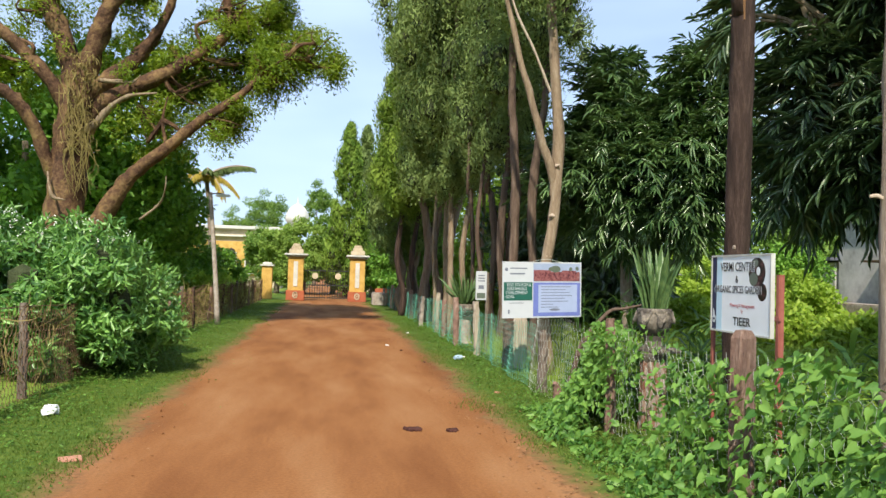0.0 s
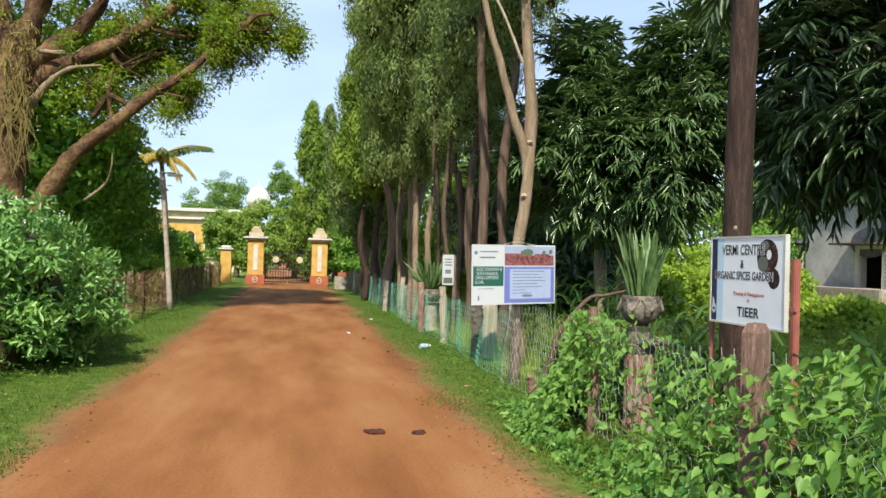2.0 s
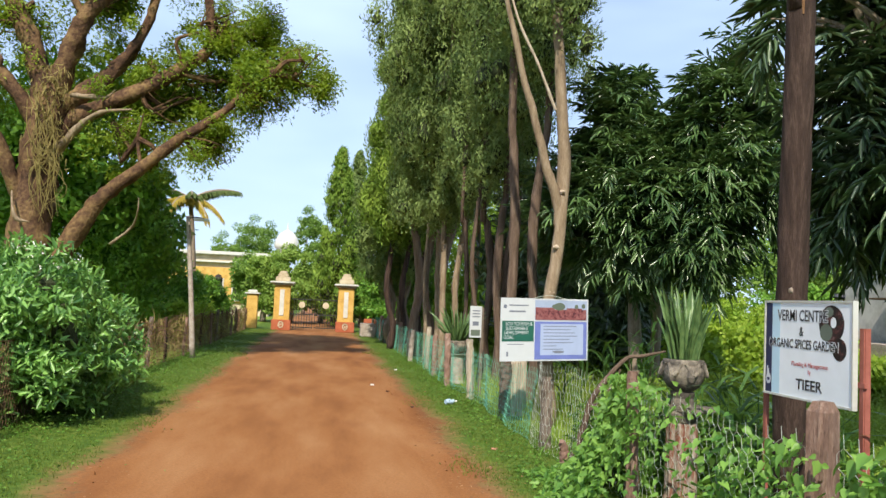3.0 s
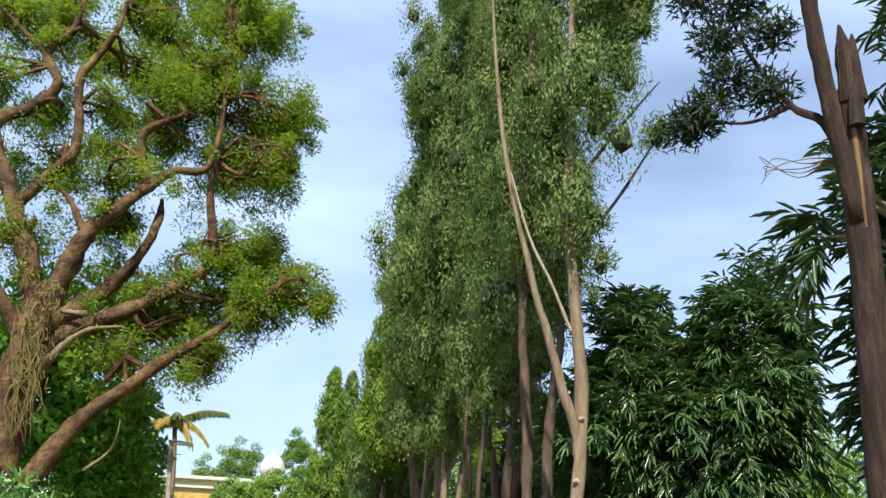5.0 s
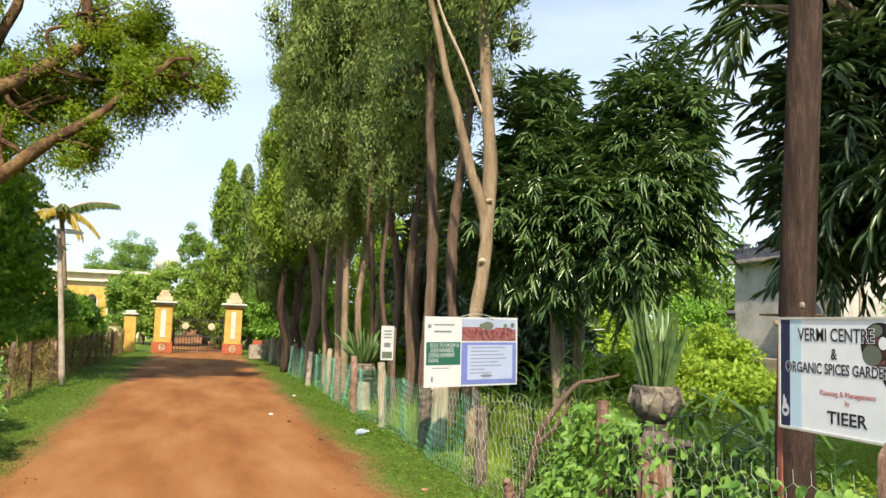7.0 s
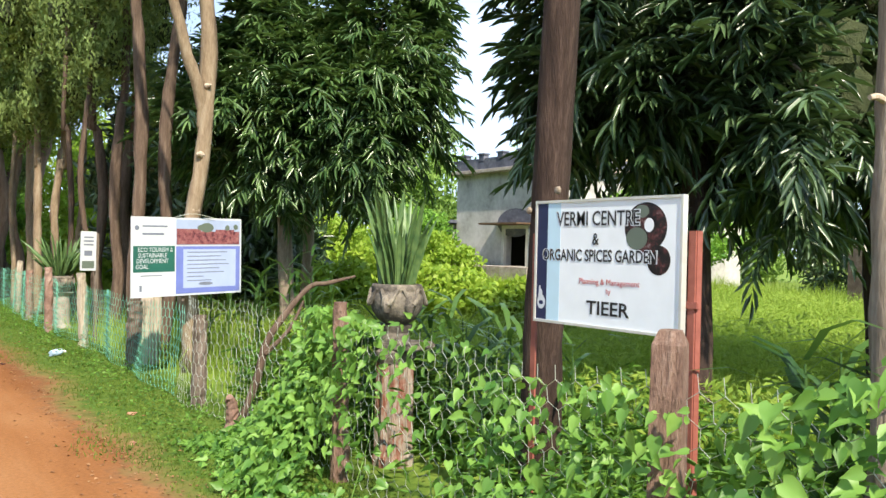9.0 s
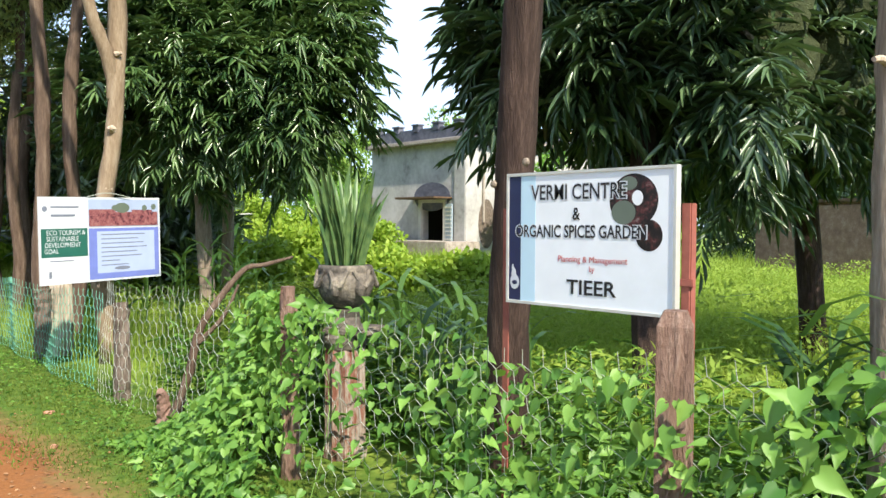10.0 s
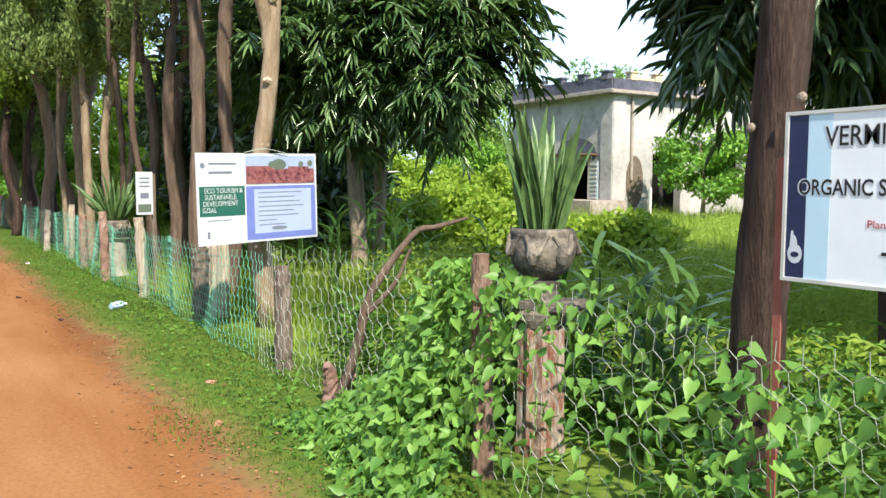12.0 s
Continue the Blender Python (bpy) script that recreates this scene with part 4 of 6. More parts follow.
leaves("crown", P, D * np.array((1, 1, 0.7)), np.array((-0.25, -0.35, 1.0)) + 0.5 * rng.normal(size=P.shape), rng.uniform(0.07, 0.15, len(P)), rng.uniform(0.03, 0.05, len(P)), DIAMOND, M["l_rain"], rain)
wood = []
for c, r, k in eggs:
    c = np.array(c)
    near = sorted(ANCHORS, key=lambda q: np.linalg.norm(q - c) + 2.0 * max(0, q[2] - c[2]))[0]
    for j in range(3):
        e = in_egg(1, c, np.array(r) * 0.8, 0.3)[0]
        m1 = near + (e - near) * 0.35 + rng.normal(size=3) * 0.22
        m2 = near + (e - near) * 0.7 + rng.normal(size=3) * 0.22
        wood.append(tube([near, m1, m2, e], [0.06, 0.045, 0.03, 0.01], seg=6, steps=4, seed=j))
        for q in range(5):
            t0 = m1 if q % 2 else m2
            e2 = in_egg(1, c, r, 0.5)[0]
            wood.append(tube([t0, (t0 + e2) / 2 + rng.normal(size=3) * 0.15, e2], [0.02, 0.014, 0.004], seg=5, steps=3, seed=q))
twigs = part("twig_mass", join(*wood), M["bark_moss"], rain)
tagged(twigs, kind="stuff")
k = 420
P = np.stack([-5.62 + 0.2 * rng.normal(size=k), Y - 0.42 - 0.1 * rng.random(k), 4.0 + 2.3 * rng.random(k)], 1)
tagged(leaves("hanging_fern", P, np.tile((0, 0, -1.0), (k, 1)) + 0.5 * rng.normal(size=(k, 3)), rng.normal(size=(k, 3)), rng.uniform(0.1, 0.3, k), 0.02, STRAP, M["moss_hang"], rain, "dry fern hanging from the crotch"), kind="stuff")
tagged(part("hanging_vines", join(*[tube([(-5.75 + 0.34 * rng.normal() * 0.6, Y - 0.42, 5.9 - 1.2 * rng.random()), (-5.7 + 0.2 * rng.normal(), Y - 0.5, 4.9 - 0.6 * rng.random()), (-5.62 + 0.2 * rng.normal(), Y - 0.5, 4.1 - 0.5 * rng.random()), (-5.6 + 0.2 * rng.normal(), Y - 0.48, 3.3 - 0.5 * rng.random())], [0.007, 0.009, 0.007, 0.003], seg=4, steps=4) for i in range(26)]), M["moss_hang"], rain), kind="stuff")

# garden trees and shrubs on the far side of the drive
clump_tree("garden_tree", (-8.5, 24.5, 0), 7.0, [((-8.6, 24.5, 4.6), (3.4, 2.4, 3.2)), ((-6.5, 25.0, 6.6), (2.4, 2.0, 1.8)), ((-5.6, 24.5, 3.6), (2.2, 2.0, 1.8)), ((-11.5, 24, 3.5), (2.6, 2.0, 2.6))], M["l_dark"], "dense dark garden tree", 0.2, 170, 140, 0.75, 0.27)
clump_tree("garden_tree", (-5.2, 24.8, 0), 5.0, [((-5.0, 24.6, 2.6), (1.6, 1.6, 1.9)), ((-4.9, 24.4, 4.4), (1.2, 1.4, 1.0))], M["l_dark"], "dense dark garden tree", 0.12, 60, 260, 0.6, 0.17)
clump_tree("garden_shrub", (-5.4, 31.5, 0), 3.2, [((-5.2, 31.5, 1.9), (1.7, 1.6, 1.5)), ((-6.8, 32, 1.8), (1.6, 1.6, 1.4))], M["l_dark"], "leafy dark garden shrub", 0.06, 60, 200, 0.5, 0.17, category="shrub")
for x, y, h, r in ((-4.0, 27.0, 1.1, 0.7), (-4.2, 30.0, 1.2, 0.8), (-4.4, 34.0, 1.3, 0.9), (-5.4, 28.5, 1.2, 0.9)):
    clump_tree("low_shrub", (x, y, 0), h, [((x, y, h * 0.55), (r, r, h * 0.5))], M["l_lime"], "low yellow-green garden shrub behind the fence", 0.0, 22, 170, 0.32, 0.13, category="shrub", group="low shrubs behind the fence")
for x, y, r, h in ((-3.35, 11.2, 1.35, 2.05), (-4.95, 11.0, 1.5, 2.3), (-3.9, 13.2, 1.4, 2.0)):
    lumps = [((x + 0.75 * r * math.cos(q), y + 0.75 * r * math.sin(q), h * (0.50 + 0.17 * math.sin(3 * q + x))), (r * 0.5, r * 0.5, h * 0.36)) for q in (0.3, 1.3, 2.4, 3.6, 4.7, 5.6)]
    b = clump_tree("flowering_bush", (x, y, 0), h, [((x, y, h * 0.58), (r * 0.8, r * 0.8, h * 0.42)), ((x + 0.2, y - 0.1, h * 0.26), (r, r, h * 0.26))] + lumps, M["l_bush"], "big glossy green bush with small white flowers", 0.05, 190, 105, 0.24, 0.125, category="bush", shape=LANCE, wid=0.34, group="bushes at the fence")
    # dark lumps paint the shade inside the bush
    part("shade_core", puffs(in_egg(70, (x, y, h * 0.5), (r * 0.72, r * 0.72, h * 0.36), 0.1), np.full(70, 0.2)), M["crown_shade"], b)
    a = rng.random(34) * 6.28
    rr = r * 0.8 * rng.random(34) ** 0.5
    P = np.stack([x + rr * np.cos(a), y + rr * np.sin(a), h * 0.56 + h * 0.44 * np.sqrt(np.clip(1 - (rr / r) ** 2, 0, 1)) + 0.02], 1)
    P = np.repeat(P, 6, 0) + rng.normal(size=(204, 3)) * 0.022
    tagged(leaves("flower_scatter", P, ball(204), ball(204), 0.028, 0.018, DIAMOND, M["flower"], b, "small white flowers"), kind="stuff")

for x, y, h, r in ((-4.9, 36.6, 2.7, 0.9), (-4.1, 37.4, 1.9, 0.6)):
    clump_tree("garden_shrub", (x, y, 0), h, [((x, y, h * 0.55), (r, r, h * 0.5))], M["l_dark"], "leafy dark shrub beside the garden fence", 0.05, 34, 150, 0.36, 0.15, category="shrub")

# palm behind the lamp pole
palm = thing("palm_tree", (-4.75, 35.0, 0), "yellowing palm behind the garden fence", "palm")
crown_at = np.array((-5.05, 35, 5.3))
part("trunk", tube([(-4.75, 35, 0), (-4.8, 35, 2.8), crown_at], [0.14, 0.10, 0.08]), M["bark_grey"], palm, smooth=True)
# (heading, length, rise, sag, material): green fronds arch above, yellow ones hang
for a, ln, rise, sag_f, m in ((0.1, 1.55, 1.15, 0.75, "palm_green"), (0.5, 1.5, 1.3, 0.8, "palm_green"), (2.9, 1.4, 1.2, 1.0, "palm_green"), (3.4, 1.3, 0.5, 1.3, "palm_yellow"), (2.7, 1.2, 0.2, 1.5, "palm_yellow"), (6.1, 1.1, 0.3, 1.1, "palm_yellow"), (5.4, 1.1, 0.2, 1.2, "palm_yellow"), (4.2, 1.0, 0.6, 1.2, "palm_yellow"), (4.9, 1.1, 0.9, 0.9, "palm_green"), (1.6, 1.2, 0.9, 1.0, "palm_green"), (3.8, 1.1, 0.1, 1.6, "palm_yellow")):
    ln *= 1.25
    pts = [crown_at + np.array((math.cos(a) * ln * s, math.sin(a) * ln * s, rise * s - sag_f * s * s)) for s in np.linspace(0, 1, 7)]
    fr = part("frond", tube(pts, [0.022] * 6 + [0.005], seg=4, steps=2), M["dead_wood"], palm)
    line = spline(pts, 13)[6:]
    d = np.gradient(line, axis=0)
    side = unit(np.cross(d, (0, 0, 1.0)))
    P = np.vstack([line, line])
    D = np.vstack([side, -side]) * 0.7 + np.vstack([unit(d)] * 2) * 0.5 + np.array((0, 0, -0.75)) + 0.1 * rng.normal(size=P.shape)
    leaves("frond_blade", P, D, np.tile((0, 0, 1.0), (len(P), 1)), 0.55 * np.tile(np.linspace(0.85, 0.5, len(line)), 2), 0.03, LANCE, M[m], fr)

# far trees: beyond the gate, behind the house, along the field's end
for x, y, z, r, m in ((-1.4, 50, 3.2, 1.75, "l_acacia"), (-3.0, 51, 2.7, 1.5, "l_acacia"), (-3.8, 52, 2.6, 1.7, "l_far"), (0.4, 53, 2.4, 1.8, "l_acacia"), (2.6, 47, 2.0, 1.4, "l_dark"), (-5.9, 80, 7.0, 2.4, "l_far"), (-8.6, 82, 5.4, 2.2, "l_far"), (-1.2, 80, 8.2, 2.0, "l_far"), (3.6, 43, 2.0, 1.6, "l_dark"), (5.0, 39, 2.2, 1.7, "l_dark"), (-16, 60, 4.0, 4.0, "l_far"), (-22, 45, 4.0, 4.5, "l_far"), (-15, 34, 3.5, 3.8, "l_dark")):
    clump_tree("garden_tree", (x, y, 0), z, [((x, y, z), (r, r, r * 0.95)), ((x + r * 0.4, y - 0.4, z * 0.6), (r * 0.8, r * 0.8, z * 0.5))], M[m], "leafy garden tree in the distance", 0.15, 85, 130, r * 0.24, 0.2, group="distant garden trees")
for i, (x, y, z, r) in enumerate(((14, 44, 5.0, 4.0), (20, 46, 5.5, 4.5), (27, 44, 6.5, 4.5), (34, 40, 6.0, 5.0), (38, 30, 5.5, 5.0), (38, 18, 5.0, 5.0), (36, 8, 5.0, 5.0), (9.5, 42, 4.5, 3.5), (24, 38, 5.0, 3.5))):
    clump_tree("field_tree", (x, y, 0), z, [((x, y, z * 0.75), (r, r * 0.8, z * 0.7)), ((x + r * 0.5, y, z * 0.4), (r * 0.9, r * 0.7, z * 0.45))], M["l_far"], "broad hazy tree at the field's end", 0.25, 80, 110, r * 0.22, 0.32, group="trees at the field's end")
for x, y, z, r in ((7.6, 25.5, 3.0, 1.9), (6.4, 35.0, 5.6, 2.2), (9.0, 38.0, 6.4, 2.6), (5.4, 41.5, 6.0, 2.3), (12.0, 35.5, 5.6, 2.5), (6.4, 21.6, 2.2, 1.4)):
    clump_tree("sunlit_tree", (x, y, 0), z, [((x, y, z * 0.8), (r, r, z * 0.7)), ((x + 0.4, y - 0.6, z * 0.35), (r * 0.9, r * 0.9, z * 0.4))], M["l_lime"], "small sunlit yellow-green tree behind the cypresses", 0.09, 60, 150, 0.45, 0.17, group="sunlit trees in the field")
for i, (x, y, h, r) in enumerate(((7.6, 18.0, 1.5, 1.4), (7.0, 15.8, 1.2, 1.1), (8.6, 15.0, 1.2, 1.2), (9.6, 13.4, 1.0, 1.1), (9.8, 18.5, 1.7, 1.6), (12.0, 20.0, 1.9, 1.8), (8.8, 21.5, 2.2, 1.8), (6.2, 20.5, 1.8, 1.4), (5.6, 24.5, 2.2, 1.6), (7.0, 28.0, 2.6, 2.0), (11.5, 25.0, 2.6, 2.0), (14.5, 26.5, 2.4, 2.0), (6.0, 33.0, 2.8, 2.0))):
    clump_tree("creeper_mound", (x, y, 0), h, [((x, y, h * 0.45), (r, r, h * 0.5))], M["l_lime"], "sunlit yellow-green creeper heaped over scrub", 0.0, 60, 170, 0.3, 0.12, category="shrub", wid=0.7, group="creeper mounds in the field")
# dark backdrop crowns, also in the shade-toned leaf copy
for x, y, z, r in ((4.7, 18.6, 3.2, 1.0), (5.2, 16.4, 2.8, 0.95), (6.4, 17.4, 3.0, 1.1), (24.5, 11.0, 3.4, 2.3), (26.5, 15.0, 3.4, 2.4), (27.5, 18.5, 3.2, 2.2), (23.5, 7.0, 3.6, 2.4), (22.0, 3.0, 3.4, 2.4)):
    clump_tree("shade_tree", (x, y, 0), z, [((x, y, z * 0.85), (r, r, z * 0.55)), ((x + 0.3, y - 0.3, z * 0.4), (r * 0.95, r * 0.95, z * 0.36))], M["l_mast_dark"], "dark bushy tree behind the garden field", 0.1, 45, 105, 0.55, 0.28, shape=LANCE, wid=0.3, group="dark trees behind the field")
for x, y, h, r in ((21.3, 21.6, 3.9, 1.8), (23.6, 21.0, 3.8, 2.0), (16.6, 27.6, 3.2, 1.4)):
    clump_tree("garden_shrub", (x, y, 0), h, [((x, y, h * 0.6), (r, r, h * 0.42))], M["l_dark"], "leafy dark shrub near the old house", 0.06, 40, 170, 0.42, 0.17, category="shrub")

# ---- gate, palace and old house ----
gate = thing("entrance_gate", (0.05, 40.0, 0), "ochre and white gate pillars with closed dark iron gates", "gate")
for px in (-1.43, 1.5):
    pil = part("pillar", box(px, 40.0, 1.27, 0.72, 0.72, 1.62, 0.02), M["yellow_plaster"], gate, "ochre plastered pillar")
    part("plinth", box(px, 40.0, 0.24, 0.86, 0.86, 0.48, 0.02), M["red_plaster"], pil, "brick-red plinth")
    part("panel", box(px, 39.63, 1.27, 0.2, 0.04, 1.2, 0.01), M["dome"], pil, "white raised panel")
    shield = Face((px, 39.565, 0.26), (1, 0, 0))
    part("emblem", join(*[shield.disc(0.10 * math.cos(q), 0.13 * math.sin(q), 0.035, 0, 0.02, 8) for q in np.linspace(0, 2 * math.pi, 16, endpoint=False)], shield.disc(0, 0, 0.04, 0, 0.02, 10)), M["cream"], pil)
    part("cornice", join(box(px, 40.0, 2.1, 0.92, 0.92, 0.08, 0.02), box(px, 40.0, 2.19, 1.12, 1.12, 0.10, 0.03)), M["dome"], pil, "white moulded cornice")
    part("finial", join(box(px, 40.0, 2.35, 0.66, 0.66, 0.22, 0.03), box(px, 40.0, 2.53, 0.46, 0.46, 0.16, 0.03), box(px, 40.0, 2.66, 0.34, 0.34, 0.12, 0.03)), M["cream"], pil)
for s in (-1, 1):
    leaf_g = part("gate_leaf", box(0.035 + s * 0.55, 40.0, 0.15, 1.04, 0.04, 0.05, 0.005), M["iron"], gate)
    for z in (0.75, 1.45):
        part("rail", box(0.035 + s * 0.55, 40.0, z, 1.04, 0.04, 0.05, 0.005), M["iron"], leaf_g)
    for i in range(9):
        part("bar", tube([(0.035 + s * (0.06 + i * 0.122), 40.0, 0.08), (0.035 + s * (0.06 + i * 0.122), 40.0, 0.9), (0.035 + s * (0.06 + i * 0.122), 40.0, 1.6 + 0.02 * i)], [0.012, 0.012, 0.006], seg=6, rough=0), M["iron"], leaf_g)
    plate = Face((0.035 + s * 0.55, 39.95, 1.2), (1, 0, 0))
    part("roundel", join(plate.disc(0, 0, 0.15, 0, 0.02, 18), plate.disc(0, 0, 0.08, 0.02, 0.03, 14)), M["cream"], leaf_g, "pale round emblem")
side = thing("side_pillar", (-2.85, 41.0, 0), "smaller ochre pillar beside the gate", "pillar")
part("shaft", box(-2.85, 41, 0.8, 0.5, 0.5, 1.6, 0.02), M["yellow_plaster"], side)
part("cap", join(box(-2.85, 41, 1.64, 0.68, 0.68, 0.08, 0.02), box(-2.85, 41, 1.74, 0.44, 0.44, 0.12, 0.03)), M["dome"], side)
block = thing("masonry_block", (2.35, 36.2, 0), "low weathered masonry block beside the drive", "masonry")
part("body", box(2.35, 36.2, 0.28, 0.62, 0.9, 0.56, 0.03), M["concrete"], block)
part("red_wall", box(3.2, 38.4, 0.35, 1.8, 0.3, 0.7, 0.03), M["red_plaster"], thing("low_wall", (3.2, 38.4, 0), "low red wall beside the gate", "wall"))

pal = thing("palace", (-5, 64, 0), "cream and yellow palace front with a white dome", "palace")
for geo in (box(-10.0, 66, 2.3, 13.0, 4, 4.6), box(6.0, 62.5, 2.0, 6.0, 3, 4.0)):
    part("wall", geo, M["cream"], pal)
for geo in (box(-10.0, 63.85, 4.55, 13.3, 0.5, 0.25, 0.03), box(-10.0, 63.85, 3.9, 13.2, 0.35, 0.12, 0.02), box(6.0, 60.85, 3.95, 6.3, 0.5, 0.22, 0.03)):
    part("cornice", geo, M["dome"], pal)
part("yellow_band", box(-10.0, 63.94, 2.2, 12.9, 0.1, 2.6), M["yellow_plaster"], pal)
for i in range(9):
    x = -15.6 + i * 1.4
    # solid window shapes, coloured dark for the unlit rooms behind
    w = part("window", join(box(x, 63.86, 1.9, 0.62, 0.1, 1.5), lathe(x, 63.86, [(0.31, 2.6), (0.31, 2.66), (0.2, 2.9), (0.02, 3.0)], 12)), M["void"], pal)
    part("window_frame", join(box(x - 0.36, 63.82, 1.9, 0.08, 0.12, 1.6), box(x + 0.36, 63.82, 1.9, 0.08, 0.12, 1.6), box(x, 63.82, 1.1, 0.9, 0.16, 0.1)), M["dome"], w)
for i in range(3):
    part("window", box(4.4 + i * 1.5, 60.95, 1.9, 0.7, 0.12, 1.6), M["void"], pal)
dm = part("dome", lathe(-2.45, 66, [(0.80, 4.4), (0.80, 5.2), (0.94, 5.3), (0.93, 5.6), (0.86, 5.9), (0.72, 6.2), (0.5, 6.45), (0.26, 6.62), (0.08, 6.72)], 26), M["dome"], pal, "whitewashed dome", smooth=True)
part("finial", tube([(-2.45, 66, 6.7), (-2.45, 66, 6.95), (-2.45, 66, 7.25)], [0.09, 0.06, 0.01], seg=8, rough=0), M["dome"], dm)

HX, HY = 19.9, 24.2
house = thing("old_house", (HX, HY, 0), "abandoned white house with mildewed walls and a black crenellated parapet", "house")


def holed(x, y0, y1, z1, holes, thick, along_y=True):
    """A wall of the given run with rectangular openings (a0, a1, z0, z1) cut right through."""
    cuts = sorted({y0, y1, *[h[0] for h in holes], *[h[1] for h in holes]})
    zs = sorted({0.0, z1, *[h[2] for h in holes], *[h[3] for h in holes]})
    out = []
    for a, b in zip(cuts, cuts[1:]):
        for c, d in zip(zs, zs[1:]):
            m, n = (a + b) / 2, (c + d) / 2
            if not any(h[0] < m < h[1] and h[2] < n < h[3] for h in holes):
                out.append(box(x, m, n, thick, b - a, d - c) if along_y else box(m, x, n, b - a, thick, d - c))
    v, f = join(*out)
    seen, verts, remap = {}, [], []
    for p in v:
        key = tuple(round(c, 3) for c in p)
        if key not in seen:
            seen[key] = len(verts)
            verts.append(p)
        remap.append(seen[key])
    return verts, [tuple(remap[i] for i in face) for face in f]


part("side_wall", holed(HX + 0.15, HY, HY + 5.4, 4.35, [(HY + 1.0, HY + 2.3, 0.6, 2.25)], 0.3), M["house_wall"], house, "grimy white wall with a soot-stained opening")
part("front_wall", holed(HY + 0.15, HX + 0.3, HX + 11, 4.35, [(HX + 1.9, HX + 3.3, 0.2, 2.4), (HX + 5.5, HX + 6.6, 1.0, 2.6)], 0.3, False), M["house_wall"], house)
part("corner_pier", box(HX + 0.25, HY + 0.22, 2.2, 0.6, 0.6, 4.4, 0.03), M["house_wall"], house)
# inner walls coloured near black in place of the room's shade
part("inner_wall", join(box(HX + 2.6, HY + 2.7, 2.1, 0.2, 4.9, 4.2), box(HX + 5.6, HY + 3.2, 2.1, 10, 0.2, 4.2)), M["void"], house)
part("roof", box(HX + 5.5, HY + 2.7, 4.42, 11.2, 5.5, 0.16, 0.02), M["house_wall"], house)
part("cornice", join(box(HX - 0.12, HY + 2.6, 4.38, 0.4, 5.7, 0.14, 0.03), box(HX + 5.4, HY - 0.12, 4.38, 11.4, 0.4, 0.14, 0.03)), M["concrete"], house)
part("parapet", join(box(HX + 0.06, HY + 2.7, 4.66, 0.22, 5.4, 0.34), box(HX + 5.5, HY + 0.06, 4.66, 11, 0.22, 0.34)), M["house_black"], house)
for i in range(8):
    if i < 5:
        part("merlon", join(box(HX + 0.06, HY + 0.35 + i * 1.15, 4.93, 0.26, 0.34, 0.26, 0.02), box(HX + 0.06, HY + 0.35 + i * 1.15, 5.08, 0.32, 0.42, 0.06, 0.01), box(HX + 0.06, HY + 0.92 + i * 1.15, 4.87, 0.2, 0.8, 0.10, 0.02)), M["house_black"], house)
    part("merlon", join(box(HX + 0.92 + i * 1.15, HY + 0.06, 4.93, 0.34, 0.26, 0.26, 0.02), box(HX + 0.92 + i * 1.15, HY + 0.06, 5.08, 0.42, 0.32, 0.06, 0.01), box(HX + 1.5 + i * 1.15, HY + 0.06, 4.87, 0.8, 0.2, 0.1, 0.02)), M["cream"], house)
soot = part("soot_stain", join(lathe(0, 0, [(0.75, -0.006), (0.75, 0.006)], 20)), M["house_black"], house)
soot.matrix_local = Matrix.Translation((-0.012, 1.75, 2.42)) @ Matrix.Diagonal((1, 1.35, 0.7, 1)) @ Matrix.Rotation(radians(90), 4, "Y") @ Matrix.Translation((HX, HY, 0))
drip = part("water_stain", lathe(0, 0, [(0.4, -0.006), (0.4, 0.006)], 18), M["old_wood"], house, "brown water stain")
drip.matrix_local = Matrix.Translation((1.05, -0.012, 1.45)) @ Matrix.Diagonal((1, 1, 2.2, 1)) @ Matrix.Rotation(radians(90), 4, "X") @ Matrix.Translation((HX, HY, 0))
part("awning", box(HX - 0.42, HY + 1.75, 2.36, 0.9, 2.2, 0.07, 0.02), M["tin"], house, "sagging tin awning")
part("door_frame", join(box(HX - 0.03, HY + 0.98, 1.4, 0.14, 0.14, 1.7, 0.01), box(HX - 0.03, HY + 2.34, 1.4, 0.14, 0.14, 1.7, 0.01), box(HX - 0.03, HY + 1.66, 2.26, 0.14, 1.5, 0.12, 0.01)), M["dome"], house)
sh = part("shutter", box(HX - 0.06, HY + 0.75, 1.45, 0.06, 0.36, 1.4, 0.01), M["shutter"], house, "faded blue louvred shutter")
for i in range(9):
    part("slat", box(HX - 0.105, HY + 0.75, 0.9 + i * 0.14, 0.03, 0.3, 0.05), M["dome"], sh)
part("veranda_slab", box(HX - 0.7, HY + 2.0, 0.42, 1.6, 5.4, 0.84, 0.04), M["concrete"], house, "stained concrete veranda base")
part("drain_pipe", tube([(HX + 0.85, HY - 0.06, 4.3), (HX + 0.85, HY - 0.06, 3), (HX + 0.85, HY - 0.06, 1.5)], [0.05, 0.05, 0.05], seg=8, rough=0), M["concrete"], house)
fp = thing("marker_post", (14.6, 17.4, 0), "thin white post standing in the field grass", "post")
part("shaft", box(14.6, 17.4, 0.65, 0.07, 0.07, 1.3, 0.01), M["dome"], fp)
annex = thing("side_block", (20.9, 31, 0), "low grey outbuilding beside the old house", "building")
part("wall", box(20.9, 31.0, 1.2, 2.0, 2.4, 2.4, 0.04), M["house_wall"], annex)
part("roof", box(20.8, 31.0, 2.5, 2.6, 2.9, 0.14, 0.03), M["house_black"], annex)
